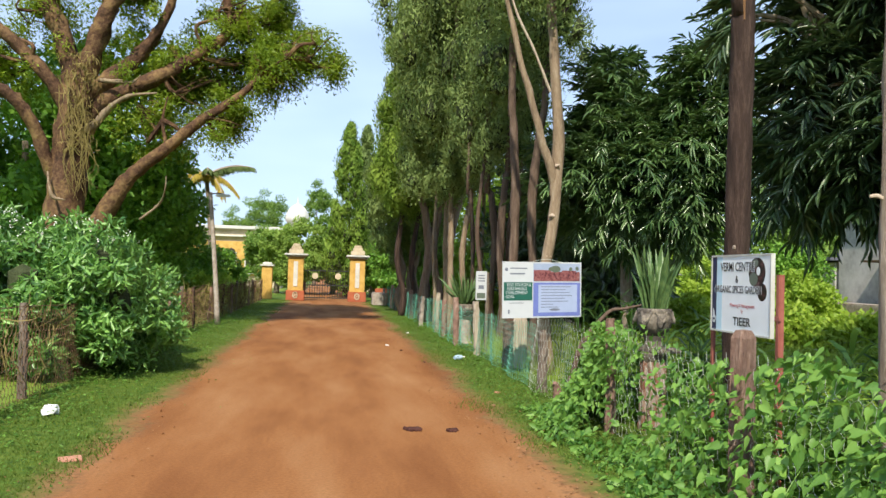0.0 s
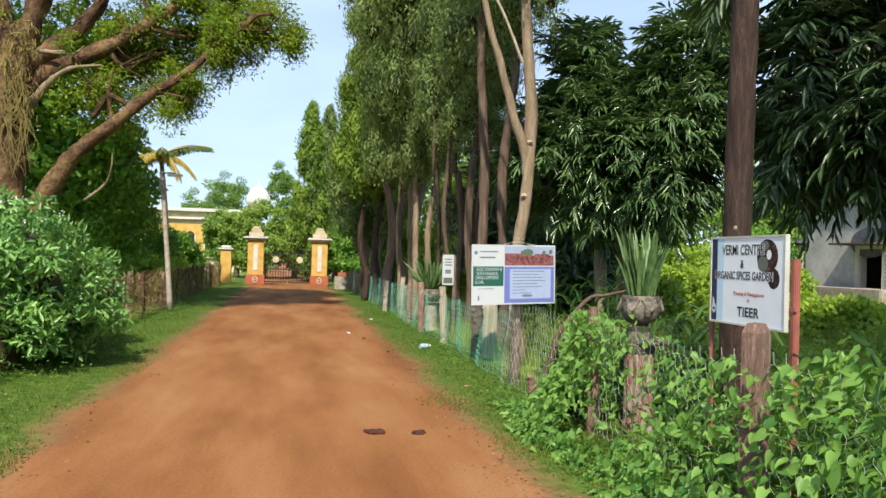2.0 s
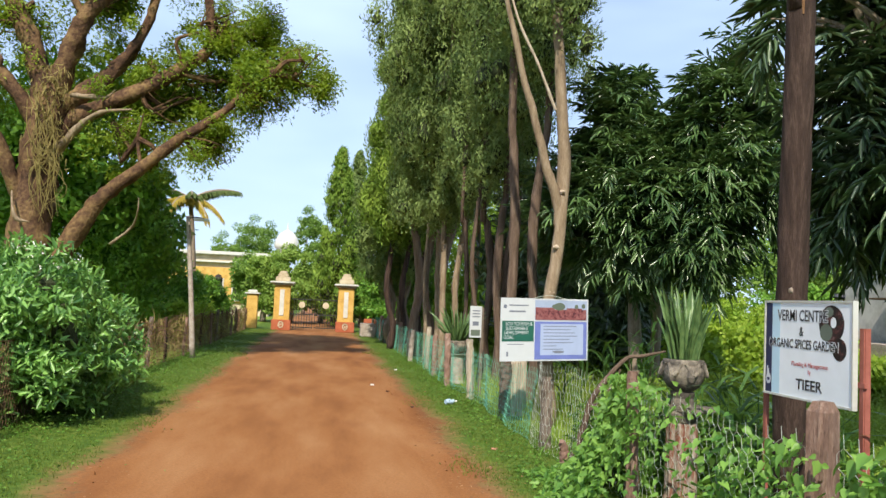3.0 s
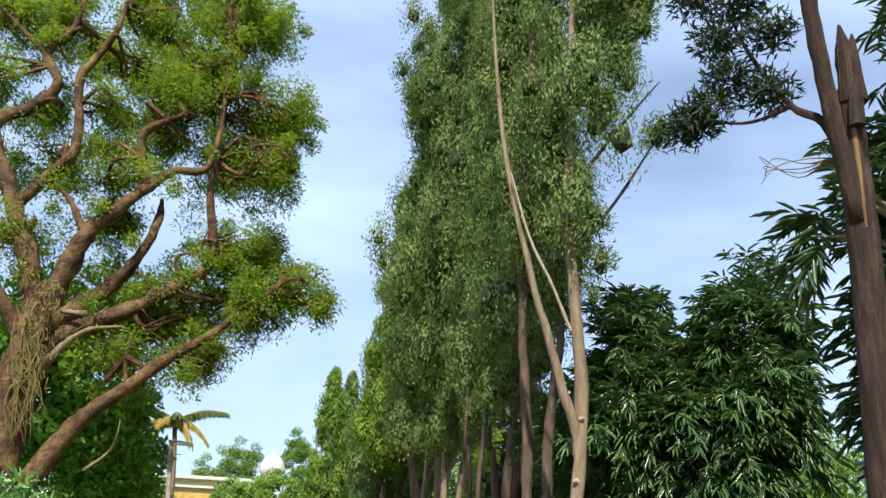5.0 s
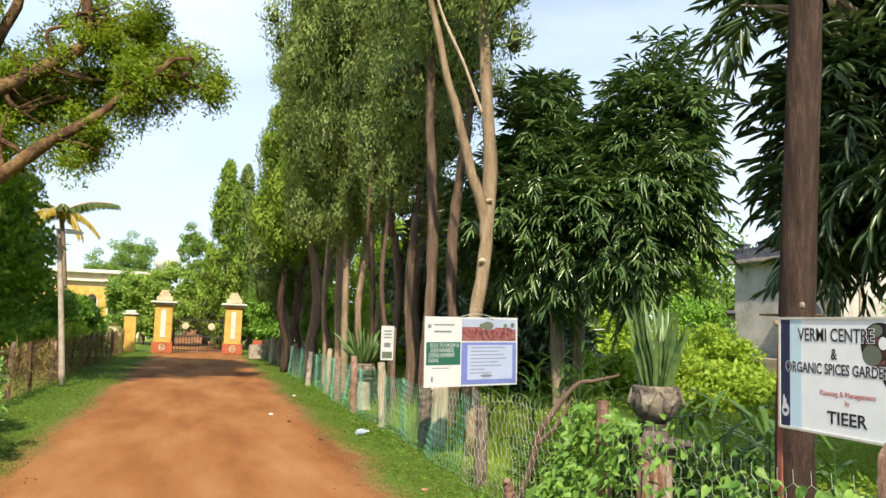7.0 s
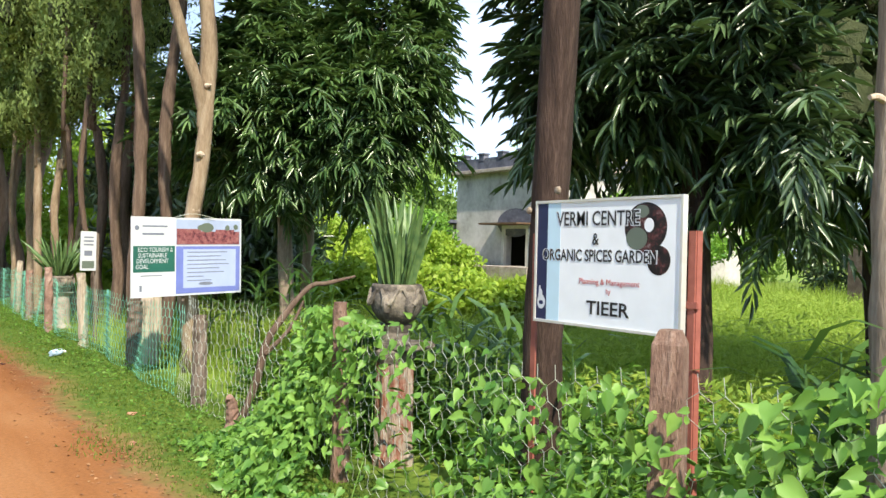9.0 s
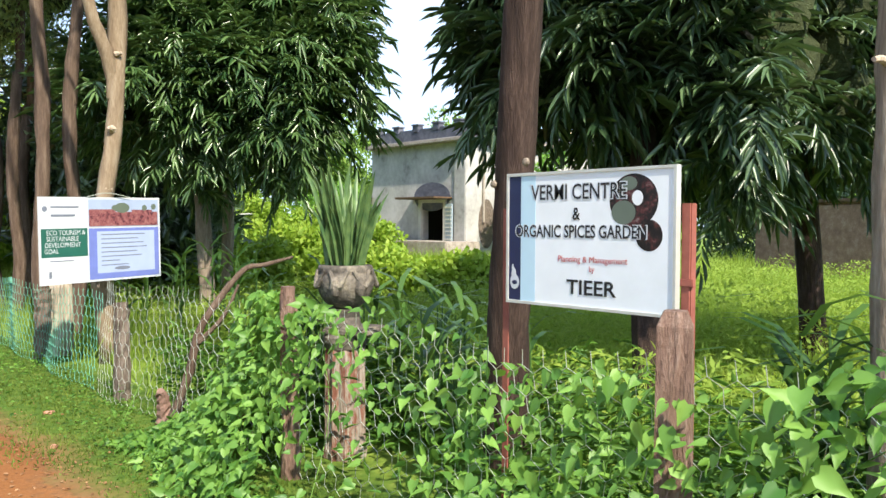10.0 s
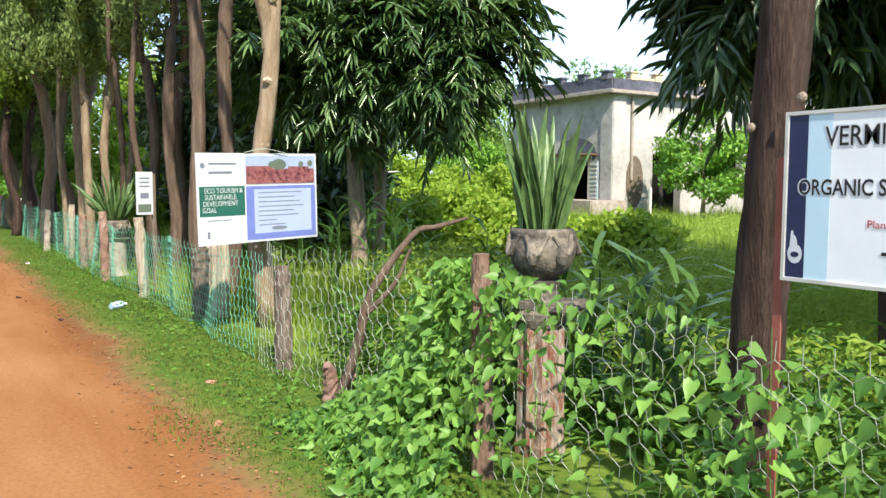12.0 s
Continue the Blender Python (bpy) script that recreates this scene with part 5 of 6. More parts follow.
# solid dark box painted as the unlit inside
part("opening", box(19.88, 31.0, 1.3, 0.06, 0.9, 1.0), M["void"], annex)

mud = thing("mud_wall", (21.5, 12.6, 0), "low brown mud wall beyond the field", "wall")
part("body", box(21.5, 12.6, 1.0, 0.35, 4.2, 2.0, 0.05, -18), M["concrete_red"], mud)
part("coping", box(21.5, 12.6, 2.05, 0.5, 4.4, 0.1, 0.03, -18), M["tin"], mud)
sheet = thing("plastic_sheet", (5.2, 7.25, 0), "crumpled grey plastic sheet lying in the grass", "litter")
gx = np.linspace(-0.45, 0.45, 13)
sv = [(5.2 + a + 0.02 * rng.normal(), 7.25 + 0.7 * b + 0.02 * rng.normal(), 0.10 + 0.07 * math.sin(a * 9 + b * 5) + 0.05 * rng.random()) for b in gx for a in gx]
part("film", (sv, [(j * 13 + i, j * 13 + i + 1, (j + 1) * 13 + i + 1, (j + 1) * 13 + i) for j in range(12) for i in range(12)]), M["sheet_grey"], sheet)

# ---- garden sign ----
sign = thing("garden_sign", (3.09, 5.31, 0), "white garden sign on two red-oxide steel posts", "sign")
F = Face((3.088, 5.752, 1.072), (0, -1, 0), 0.0)
SW, SH = 0.872, 0.566
board = part("board", F.slab(0, 0, SW, SH, -0.02, 0.0), M["sign_sheet"], sign, "white printed sign board")
part("frame", join(F.slab(-0.008, -0.008, SW + 0.008, 0.004, -0.024, 0.006), F.slab(-0.008, SH - 0.004, SW + 0.008, SH + 0.008, -0.024, 0.006), F.slab(-0.008, 0.004, 0.004, SH - 0.004, -0.024, 0.006), F.slab(SW - 0.004, 0.004, SW + 0.008, SH - 0.004, -0.024, 0.006)), M["frame"], board)
part("navy_strip", F.slab(0.006, 0.006, 0.078, SH - 0.006, 0.0, 0.0008), M["navy"], board)
part("pale_strip", F.slab(0.078, 0.006, 0.165, SH - 0.006, 0.0, 0.0006), M["paleblue"], board)
part("picture", F.disc(0.682, 0.442, 0.115, 0.0, 0.0006, 34, ry=0.106), M["photo_dark"], board, "round dark spice photograph")
part("picture", F.disc(0.756, 0.305, 0.062, 0.0, 0.0008, 26), M["photo_dark"], board, "small round dark photograph")
part("picture_leaf", join(F.disc(0.635, 0.395, 0.058, 0.0006, 0.0010, 22, ry=0.048), F.disc(0.66, 0.51, 0.04, 0.0006, 0.0010, 18, ry=0.028)), M["tree_print"], board)
part("picture_gap", join(F.disc(0.702, 0.452, 0.026, 0.0006, 0.0012, 18, ry=0.03)), M["sign_sheet"], board)
part("emblem", join(F.disc(0.042, 0.088, 0.028, 0.0008, 0.0012, 20, ry=0.034), F.disc(0.036, 0.122, 0.014, 0.0008, 0.0013, 14, ry=0.03), F.disc(0.030, 0.148, 0.006, 0.0008, 0.0014, 10, ry=0.02)), M["white"], board, "white drop emblem")
part("emblem_mark", F.disc(0.042, 0.085, 0.016, 0.0012, 0.0018, 14, ry=0.010), M["navy"], board)
for words, high, u, v, wide in (("VERMI CENTRE", 0.092, 0.396, 0.481, 0.52), ("ORGANIC SPICES GARDEN", 0.074, 0.398, 0.314, 0.706)):
    text_part(words, high, M["white"], board, F.at(u, v, 0.0013), name="letter_outline", width=wide, bold=0.05)
text_part("VERMI CENTRE", 0.092, M["ink"], board, F.at(0.396, 0.481, 0.0018), width=0.508, bold=0.005)
text_part("&", 0.075, M["ink"], board, F.at(0.395, 0.389, 0.0018), squeeze=0.85, bold=0.012)
text_part("ORGANIC SPICES GARDEN", 0.074, M["ink"], board, F.at(0.398, 0.314, 0.0018), width=0.695, bold=0.012)
text_part("Planning & Management", 0.037, M["ink_red"], board, F.at(0.477, 0.199, 0.0018), width=0.36)
text_part("by", 0.034, M["ink_red"], board, F.at(0.479, 0.160, 0.0018), squeeze=0.9)
text_part("TIEER", 0.086, M["ink"], board, F.at(0.474, 0.080, 0.0018), width=0.258, bold=0.016)
for y, top, x in ((5.79, 1.49, 3.115), (4.855, 1.50, 3.125)):
    pst = part("post", join(box(x, y, top / 2, 0.008, 0.034, top, 0.0), box(x + 0.019, y + (0.017 if y > 5 else -0.017), top / 2, 0.031, 0.008, top, 0.0)), M["steel_red"], sign, "red-oxide angle-iron post")
part("cross_bar", box(3.125, 5.31, 1.2, 0.02, 0.98, 0.03, 0.003), M["steel_red"], sign)

# ---- information board ----
info = thing("information_board", (3.17, 11.2, 0), "printed tourism board tied to a tree trunk", "sign")
F = Face((2.545, 11.03, 0.845), (1.26, 0.38, 0), 1.2)
BW, BH = 1.318, 0.80
ib = part("board", F.slab(0, 0, BW, BH, -0.012, 0), M["white"], info, "white printed sheet on a thin board")
part("picture_sky", F.slab(0.50, 0.52, BW - 0.02, BH - 0.02, 0, 0.002), M["sky_print"], ib)
part("picture_palace", join(F.slab(0.505, 0.525, BW - 0.03, 0.66, 0.002, 0.0035), F.slab(0.505, 0.66, 0.80, 0.685, 0.002, 0.0035), F.slab(0.98, 0.66, 1.22, 0.68, 0.002, 0.0035)), M["brick_print"], ib, "printed picture of a red palace")
for geo in (F.disc(0.87, 0.70, 0.085, 0.0035, 0.0045, 14, ry=0.05), F.disc(0.80, 0.70, 0.05, 0.0035, 0.0046, 12, ry=0.03), F.disc(1.13, 0.70, 0.03, 0.0035, 0.0045, 10), F.disc(1.24, 0.71, 0.03, 0.0035, 0.0045, 10)):
    part("picture_tree", geo, M["tree_print"], ib)
part("blue_panel", F.slab(0.50, 0.02, BW - 0.02, 0.505, 0, 0.002), M["blue_panel"], ib)
part("pale_panel", F.slab(0.585, 0.075, BW - 0.075, 0.475, 0.002, 0.0035), M["light_panel"], ib)
part("green_panel", F.slab(0.02, 0.25, 0.485, 0.51, 0, 0.002), M["green_panel"], ib)
for i, line in enumerate(("ECO TOURISM &", "SUSTAINABLE", "DEVELOPMENT", "GOAL")):
    w = text_part(line, 0.062, M["white"], ib, F.at(0.05 + 0.0165 * len(line), 0.47 - 0.056 * i, 0.004), squeeze=0.85)
for geo in ([F.slab(0.63, 0.44 - i * 0.042, 0.63 + (0.50, 0.42, 0.48, 0.52, 0.40, 0.46, 0.2, 0.3)[i], 0.449 - i * 0.042, 0.0035, 0.0045) for i in range(8)]):
    part("text_line", geo, M["grey_ink"], ib)
for geo in (F.slab(0.12, 0.70, 0.40, 0.715, 0, 0.002), F.slab(0.12, 0.62, 0.36, 0.64, 0, 0.002), F.slab(0.10, 0.21, 0.34, 0.218, 0, 0.002), F.slab(0.09, 0.06, 0.115, 0.12, 0, 0.002), F.disc(0.06, 0.69, 0.025, 0, 0.002, 12), F.disc(0.86, 0.115, 0.09, 0.0035, 0.0047, 14, ry=0.018)):
    part("text_line", geo, M["grey_ink"], ib)
part("tie_wire", join(tube([(3.0, 11.16, 1.66), (3.2, 11.2, 1.7), (3.45, 11.28, 1.665)], [0.004] * 3, seg=5, rough=0)), M["wire"], ib)
part("backing_batten", join(tube([(3.05, 11.22, 1.6), (3.1, 11.24, 1.2), (3.12, 11.25, 0.8)], [0.02] * 3, seg=6)), M["old_wood"], ib)

# ---- small notice ----
note = thing("small_notice", (2.98, 14.75, 0), "small white printed notice on a wooden stake", "sign")
F = Face((2.80, 14.6, 0.99), (1, 0.25, 0))
nb = part("board", F.slab(0, 0, 0.215, 0.53, -0.015, 0), M["white"], note)
for geo in [F.slab(0.04, 0.44 - i * 0.05, 0.175, 0.46 - i * 0.05, 0, 0.002) for i in range(3)] + [F.slab(0.05, 0.20, 0.16, 0.27, 0, 0.002)]:
    part("text_line", geo, M["grey_ink"], nb)
part("picture", F.slab(0.02, 0.03, 0.19, 0.13, 0, 0.002), M["tree_print"], nb)
part("stake", box(3.03, 14.72, 0.75, 0.05, 0.05, 1.5, 0.008), M["old_wood"], note)

# ---- wire fence with mixed posts, garden side ----
fence = thing("wire_fence", (2.8, 10, 0), "hexagonal wire fence on mixed old posts", "fence")


def post(x, y, h, w, mat, label, lean=(0, 0), top=0.9, seg=10, parent=fence, name="post"):
    return part(name, tube([(x, y, -0.05), (x + lean[0] * 0.3, y + lean[1] * 0.3, h * 0.35), (x + lean[0] * 0.7, y + lean[1] * 0.7, h * 0.75), (x + lean[0], y + lean[1], h)], [w * 1.05, w, w * 0.97, w * top], seg=seg, steps=5, rough=0.1, seed=int(abs(y) * 7)), M[mat], parent, label, smooth=False)


def slab_post(x, y, h, w, mat, turn):
    """A squared concrete post with worn edges and a chamfered top."""
    v, f = lathe(0, 0, [(w, -0.05), (w, h * 0.3), (w * 0.98, h * 0.7), (w * 0.96, h - 0.05), (w * 0.62, h), (w * 0.2, h + 0.004)], 24, square=0.8)
    c, q = math.cos(turn), math.sin(turn)
    return part("post", ([(x + a * c - b * q + rng.normal() * 0.0018, y + a * q + b * c + rng.normal() * 0.0018, z) for a, b, z in v], f), M[mat], fence, "squared reddish concrete post with a worn top")


slab_post(2.79, 4.68, 1.13, 0.062, "stump_red", 0.5)
post(2.76, 7.10, 1.07, 0.05, "stump_red", "reddish weathered post with a worn top", (-0.02, 0.0), top=0.75, seg=16)
post(2.80, 9.75, 0.77, 0.065, "old_wood", "dark rotting wooden post", (0.03, 0.1))
post(2.93, 12.35, 0.72, 0.085, "old_wood", "wooden post", (0.0, 0.0))
part("post", lathe(3.14, 12.45, [(0.14, -0.02), (0.125, 0.1), (0.12, 0.45), (0.115, 0.74), (0.10, 0.79)], 42, 9, 0.22), M["stump"], fence, "split pale wooden stump")
post(2.80, 14.3, 0.97, 0.06, "stump", "pale wooden post", (-0.05, 0.0))
post(2.72, 16.3, 0.98, 0.06, "concrete_red", "reddish post", (-0.02, 0))
for i, y in enumerate(np.arange(18.3, 38.0, 1.9)):
    post(2.75 + 0.1 * math.sin(i * 2.3), float(y), 0.86 + 0.12 * math.sin(i * 1.7), 0.06, ("concrete_red", "stump", "concrete", "old_wood")[i % 4], "weathered fence post", (0.05 * math.sin(i), 0))
post(2.80, 2.9, 1.0, 0.07, "concrete_red", "reddish concrete post")
post(2.78, 0.9, 1.05, 0.065, "concrete_red", "reddish concrete post")
post(2.82, -1.1, 0.95, 0.065, "old_wood", "dark rotting wooden post")
post(2.80, -3.0, 1.0, 0.065, "concrete_red", "reddish concrete post")
sag = lambda y, z: 2.79 + 0.05 * math.sin(y * 1.9) * z + 0.035 * math.sin(y * 4.3 + 1.0) - 0.10 * (1 - z) * (0.5 + 0.5 * math.sin(y * 0.8))
part("netting", net(sag, -3.0, 10.2, 0.02, 1.0, 0.10, 0.0017), M["wire"], fence, "galvanised hexagonal netting")
part("netting", net(sag, 10.2, 38.0, 0.02, 0.86, 0.085, 0.0024), M["wire_green"], fence, "green-coated hexagonal netting")

# ---- opposite fence ----
fence2 = thing("garden_fence", (-2.95, 20, 0), "sagging rusty wire fence with thin posts", "fence")
for i, y in enumerate((-3.2, -1.2, 0.8, 3.0, 5.2, 7.0, 8.84, 14.6, 16.6, 18.0, 19.6, 21.7, 23.3, 25.0, 26.8, 28.6, 30.6, 32.6, 34.6, 36.6, 38.6)):
    post(-2.98 + 0.06 * math.sin(i * 1.9), y, 0.98 + 0.05 * math.sin(i * 2.2), 0.035 + 0.012 * (i % 3 == 0), ("old_wood", "bark_dark", "concrete_red")[i % 3], "thin fence post", (0.04 * math.sin(i * 3), 0.03), parent=fence2)
sag2 = lambda y, z: -2.96 + 0.05 * math.sin(y * 1.5) * z
part("netting", net(sag2, -3.2, 39.5, 0.02, 0.95, 0.09, 0.0034), M["wire_rust"], fence2, "rusty netting")
part("top_wire", tube([(-2.96, y, 0.96 + 0.03 * math.sin(y)) for y in np.linspace(-3.2, 39.5, 30)], [0.005] * 30, seg=4, rough=0), M["wire_rust"], fence2)
k = 1300
yy = 14 + 25.5 * rng.random(k)
zz = 0.05 + 0.85 * rng.random(k)
leaves("dead_creeper", np.stack([-2.98 + 0.05 * rng.normal(size=k), yy, zz], 1), rng.normal(size=(k, 3)) * (0.3, 0.8, 1), ball(k), rng.uniform(0.1, 0.4, k), 0.018, STRAP, M["moss_hang"], fence2, "dry brown creeper in the wires")
k = 160
leaves("dead_creeper", np.stack([-2.98 + 0.05 * rng.normal(size=k), 6 + 4 * rng.random(k), 0.05 + 0.9 * rng.random(k)], 1), rng.normal(size=(k, 3)) * (0.3, 0.6, 1), ball(k), rng.uniform(0.15, 0.5, k), 0.012, STRAP, M["moss_hang"], fence2, "dry brown creeper in the wires")

lamp = thing("lamp_pole", (-2.63, 21.2, 0), "slim pale concrete lamp pole with a white lamp", "street lamp")
part("pole", tube([(-2.63, 21.2, 0), (-2.75, 21.2, 1.5), (-2.93, 21.2, 3.35)], [0.07, 0.06, 0.05], seg=10, rough=0.02), M["concrete"], lamp, smooth=True)
part("arm", tube([(-2.92, 21.2, 3.3), (-2.75, 21.15, 3.33), (-2.55, 21.1, 3.3)], [0.015] * 3, seg=6, rough=0), M["iron"], lamp)
part("lamp_head", box(-2.6, 21.1, 3.27, 0.36, 0.14, 0.07, 0.02), M["lamp"], lamp)

# ---- stone urns ----


SWORD = ([(-0.5, 0, 0.02), (0, 0, -0.02), (0.5, 0, 0.02), (0.6, 0.5, 0.03), (0, 0.5, -0.012), (-0.6, 0.5, 0.03), (0.40, 0.82, 0.06), (0, 0.82, 0.03), (-0.40, 0.82, 0.06), (0.05, 1, 0.10)], [(0, 1, 4, 5), (1, 2, 3, 4), (5, 4, 7, 8), (4, 3, 6, 7), (8, 7, 9), (7, 6, 9)])


def urn(x, y, base_h, s, tall, n, label, spread):
    u = thing("stone_urn", (x, y, 0), label, "planter", "stone urns at the fence")
    if base_h > 0.6:
        part("pedestal", lathe(x, y, [(0.135 * s, 0), (0.14 * s, 0.05), (0.13 * s, 0.08), (0.125 * s, base_h - 0.26), (0.12 * s, base_h - 0.24)], 40, 10, 0.14), M["pedestal"], u, "fluted column of peeling red plaster")
        part("cap", join(lathe(x, y, [(0.12 * s, base_h - 0.24), (0.135 * s, base_h - 0.2), (0.135 * s, base_h - 0.17), (0.12 * s, base_h - 0.15)], 28), box(x + 0.05, y - 0.03, base_h - 0.135, 0.30 * s, 0.29 * s, 0.05, 0.014, 24), lathe(x, y, [(0.10 * s, base_h - 0.12), (0.085 * s, base_h - 0.05), (0.105 * s, base_h)], 24)), M["urn"], u)
    else:
        part("pedestal", lathe(x, y, [(0.16 * s, 0), (0.13 * s, 0.06), (0.12 * s, base_h - 0.06), (0.17 * s, base_h)], 28), M["concrete"], u)
    b = base_h
    bowl = part("bowl", lathe(x, y, [(0.06 * s, b), (0.085 * s, b + 0.012), (0.125 * s, b + 0.04), (0.155 * s, b + 0.085), (0.172 * s, b + 0.135), (0.178 * s, b + 0.18), (0.172 * s, b + 0.205), (0.160 * s, b + 0.212), (0.164 * s, b + 0.225), (0.168 * s, b + 0.245), (0.160 * s, b + 0.262), (0.14 * s, b + 0.265), (0.13 * s, b + 0.2), (0.02, b + 0.19)], 40, 20, 0.03), M["urn"], u, "lichen-stained carved bowl", smooth=True)
    for a in (2.6, 3.5, 4.4, 5.3, 0.2, 1.2):
        part("swag", tube([(x + 0.165 * s * math.cos(a), y + 0.165 * s * math.sin(a), b + 0.235), (x + 0.187 * s * math.cos(a + 0.35), y + 0.187 * s * math.sin(a + 0.35), b + 0.14), (x + 0.165 * s * math.cos(a + 0.7), y + 0.165 * s * math.sin(a + 0.7), b + 0.235)], [0.012, 0.018, 0.012], seg=7), M["urn"], bowl)
    for a in (3.75, 4.65):
        part("boss", lathe(x + 0.17 * s * math.cos(a), y + 0.17 * s * math.sin(a), [(0.02, b + 0.09), (0.034, b + 0.13), (0.028, b + 0.18), (0.01, b + 0.2)], 10), M["urn"], bowl)
    part("soil", lathe(x, y, [(0.14 * s, b + 0.24), (0.05, b + 0.262)], 20), M["bark_dark"], u)
    a = rng.random(n) * 6.28
    r = 0.11 * s * rng.random(n) ** 0.5
    P = np.stack([x + r * np.cos(a), y + r * np.sin(a), np.full(n, b + 0.24)], 1)
    D = np.stack([np.cos(a) * spread * rng.random(n), np.sin(a) * spread * rng.random(n), np.ones(n)], 1) + 0.06 * rng.normal(size=(n, 3))
    pl = thing("snake_plant", (x, y, b + 0.24), "stiff upright banded leaves growing in a stone urn" if spread < 0.4 else "spiky rosette plant growing in a stone urn", "plant")
    N = np.stack([np.cos(a), np.sin(a), 0 * a], 1) + 0.7 * rng.normal(size=(n, 3))
    ln = tall * rng.uniform(0.42, 1.12, n)
    for i in range(n):
        leaves("leaf", P[i:i + 1], D[i:i + 1], N[i:i + 1], ln[i:i + 1], 0.026 + 0.018 * rng.random(), SWORD, M["snake"], pl)


urn(3.24, 7.27, 0.905, 1.0, 0.60, 74, "carved stone urn on a fluted peeling pedestal", 0.30)
urn(3.0, 17.0, 0.56, 1.15, 0.75, 60, "squat stone urn on a short pale pedestal", 0.9)

# ---- dead branch and stump by the fence ----
snags = thing("dead_branch", (2.76, 8.76, 0), "bent dead branch propped against a small stump", "branch")
part("stem", tube([(2.70, 8.64, 0), (2.80, 8.63, 0.22), (2.86, 8.61, 0.42), (2.92, 8.6, 0.66), (3.06, 8.58, 0.88), (3.25, 8.57, 1.08), (3.40, 8.56, 1.11), (3.64, 8.55, 1.165)], [0.036, 0.03, 0.034, 0.028, 0.026, 0.02, 0.018, 0.010], seg=8), M["bark_brown"], snags, smooth=True)
part("fork", tube([(2.9, 8.58, 0.58), (3.05, 8.5, 0.76), (3.17, 8.5, 0.98)], [0.02, 0.015, 0.008], seg=7), M["bark_brown"], snags)
st = thing("red_stump", (2.74, 8.76, 0), "low rotting reddish stump", "stump")
part("body", join(tube([(2.72, 8.72, 0), (2.7, 8.7, 0.15), (2.66, 8.66, 0.26)], [0.06, 0.045, 0.03], seg=10, rough=0.15), tube([(2.78, 8.78, 0), (2.86, 8.8, 0.09), (2.92, 8.8, 0.15)], [0.05, 0.035, 0.02], seg=8, rough=0.15)), M["concrete_red"], st)
stb = thing("wooden_stub", (2.53, 7.8, 0), "short pale cut stake standing in the weeds", "stake")
part("body", tube([(2.53, 7.8, -0.02), (2.53, 7.8, 0.06), (2.54, 7.8, 0.13)], [0.025, 0.022, 0.012], seg=8), M["scar"], stb)

# ---- litter ----
bag = thing("plastic_bag", (-2.45, 7.88, 0), "crumpled white plastic bag lying on the turf", "litter")
v, f = lathe(-2.45, 7.88, [(0.05, 0.005), (0.085, 0.03), (0.08, 0.06), (0.05, 0.085), (0.01, 0.09)], 12)
part("film", ([tuple(np.array(p) + rng.normal(size=3) * 0.012) for p in v], f), M["plastic"], bag)
wrap = thing("paper_scrap", (-1.72, 6.0, 0), "faded reddish wrapper lying at the verge", "litter")
v, f = box(-1.72, 6.0, 0.012, 0.16, 0.10, 0.012, 0.003, 20)
part("sheet", ([tuple(np.array(p) + np.array((0, 0, 0.012 * math.sin(p[0] * 40)))) for p in v], f), M["paper"], wrap)
bot = thing("plastic_bottle", (2.32, 13.48, 0), "crushed clear plastic bottle lying in the turf", "litter")
body = part("body", tube([(2.26, 13.45, 0.04), (2.32, 13.48, 0.045), (2.38, 13.5, 0.05), (2.41, 13.51, 0.05)], [0.035, 0.04, 0.034, 0.014], seg=10, rough=0.06), M["bottle"], bot)
part("cap", tube([(2.41, 13.51, 0.05), (2.425, 13.515, 0.05), (2.44, 13.52, 0.05)], [0.015] * 3, seg=8, rough=0), M["plastic"], body)
for x, y, s in ((0.92, 7.2, 0.8), (1.28, 7.15, 0.4)):
    d = thing("dung_patch", (x, y, 0), "dark dried dung trodden into the track", "dung")
    part("body", join(*[tube([(x + rng.normal() * 0.07 * s, y + rng.normal() * 0.05 * s, 0.004), (x + rng.normal() * 0.07 * s, y + rng.normal() * 0.05 * s, 0.012), (x + rng.normal() * 0.07 * s, y + rng.normal() * 0.05 * s, 0.006)], [0.012, 0.018, 0.006], seg=7, seed=i) for i in range(12)]), M["dung"], d)
for i, (x, y, m) in enumerate(((1.3, 16.0, "plastic"), (2.05, 19.5, "plastic"), (1.95, 8.6, "paper"), (1.7, 13.0, "dung"), (1.5, 15.0, "dung"), (2.2, 9.6, "paper"))):
    s = thing("scrap", (x, y, 0), "small scrap of litter on the verge", "litter", "scraps")
    v, f = box(x, y, 0.01, 0.06, 0.035, 0.012, 0.003, 30 * i)
    part("sheet", ([tuple(np.array(p) + rng.normal(size=3) * 0.006) for p in v], f), M[m], s)

# ---- climbing vine ----
vine = thing("fence_vine", (2.5, 6, 0), "bright green heart-leaved vine smothering the wire fence", "vine", kind="stuff")
n = 21000
y = np.where(rng.random(n) < 0.16, 1.6 - 5.0 * rng.random(n) ** 1.3, rng.uniform(1.6, 8.45, n))
h = rng.random(n) ** 0.8
top = 0.95 + 0.10 * np.sin(y * 2.1) + 0.06 * np.sin(y * 5.3) - np.clip(y - 7.6, 0, 0.8) * 0.9
z = h * top
x = 2.78 - 0.6 * (1 - h) ** 2.0 + rng.normal(size=n) * 0.07 - 0.06 * np.sin(y * 3.0)
x = x + np.clip(y - 7.4, 0, 1.6) * 0.1


def thin(y0, y1, z0, z1, keep):
    return ~((y > y0) & (y < y1) & (z > z0) & (z < z1) & (rng.random(n) > keep))


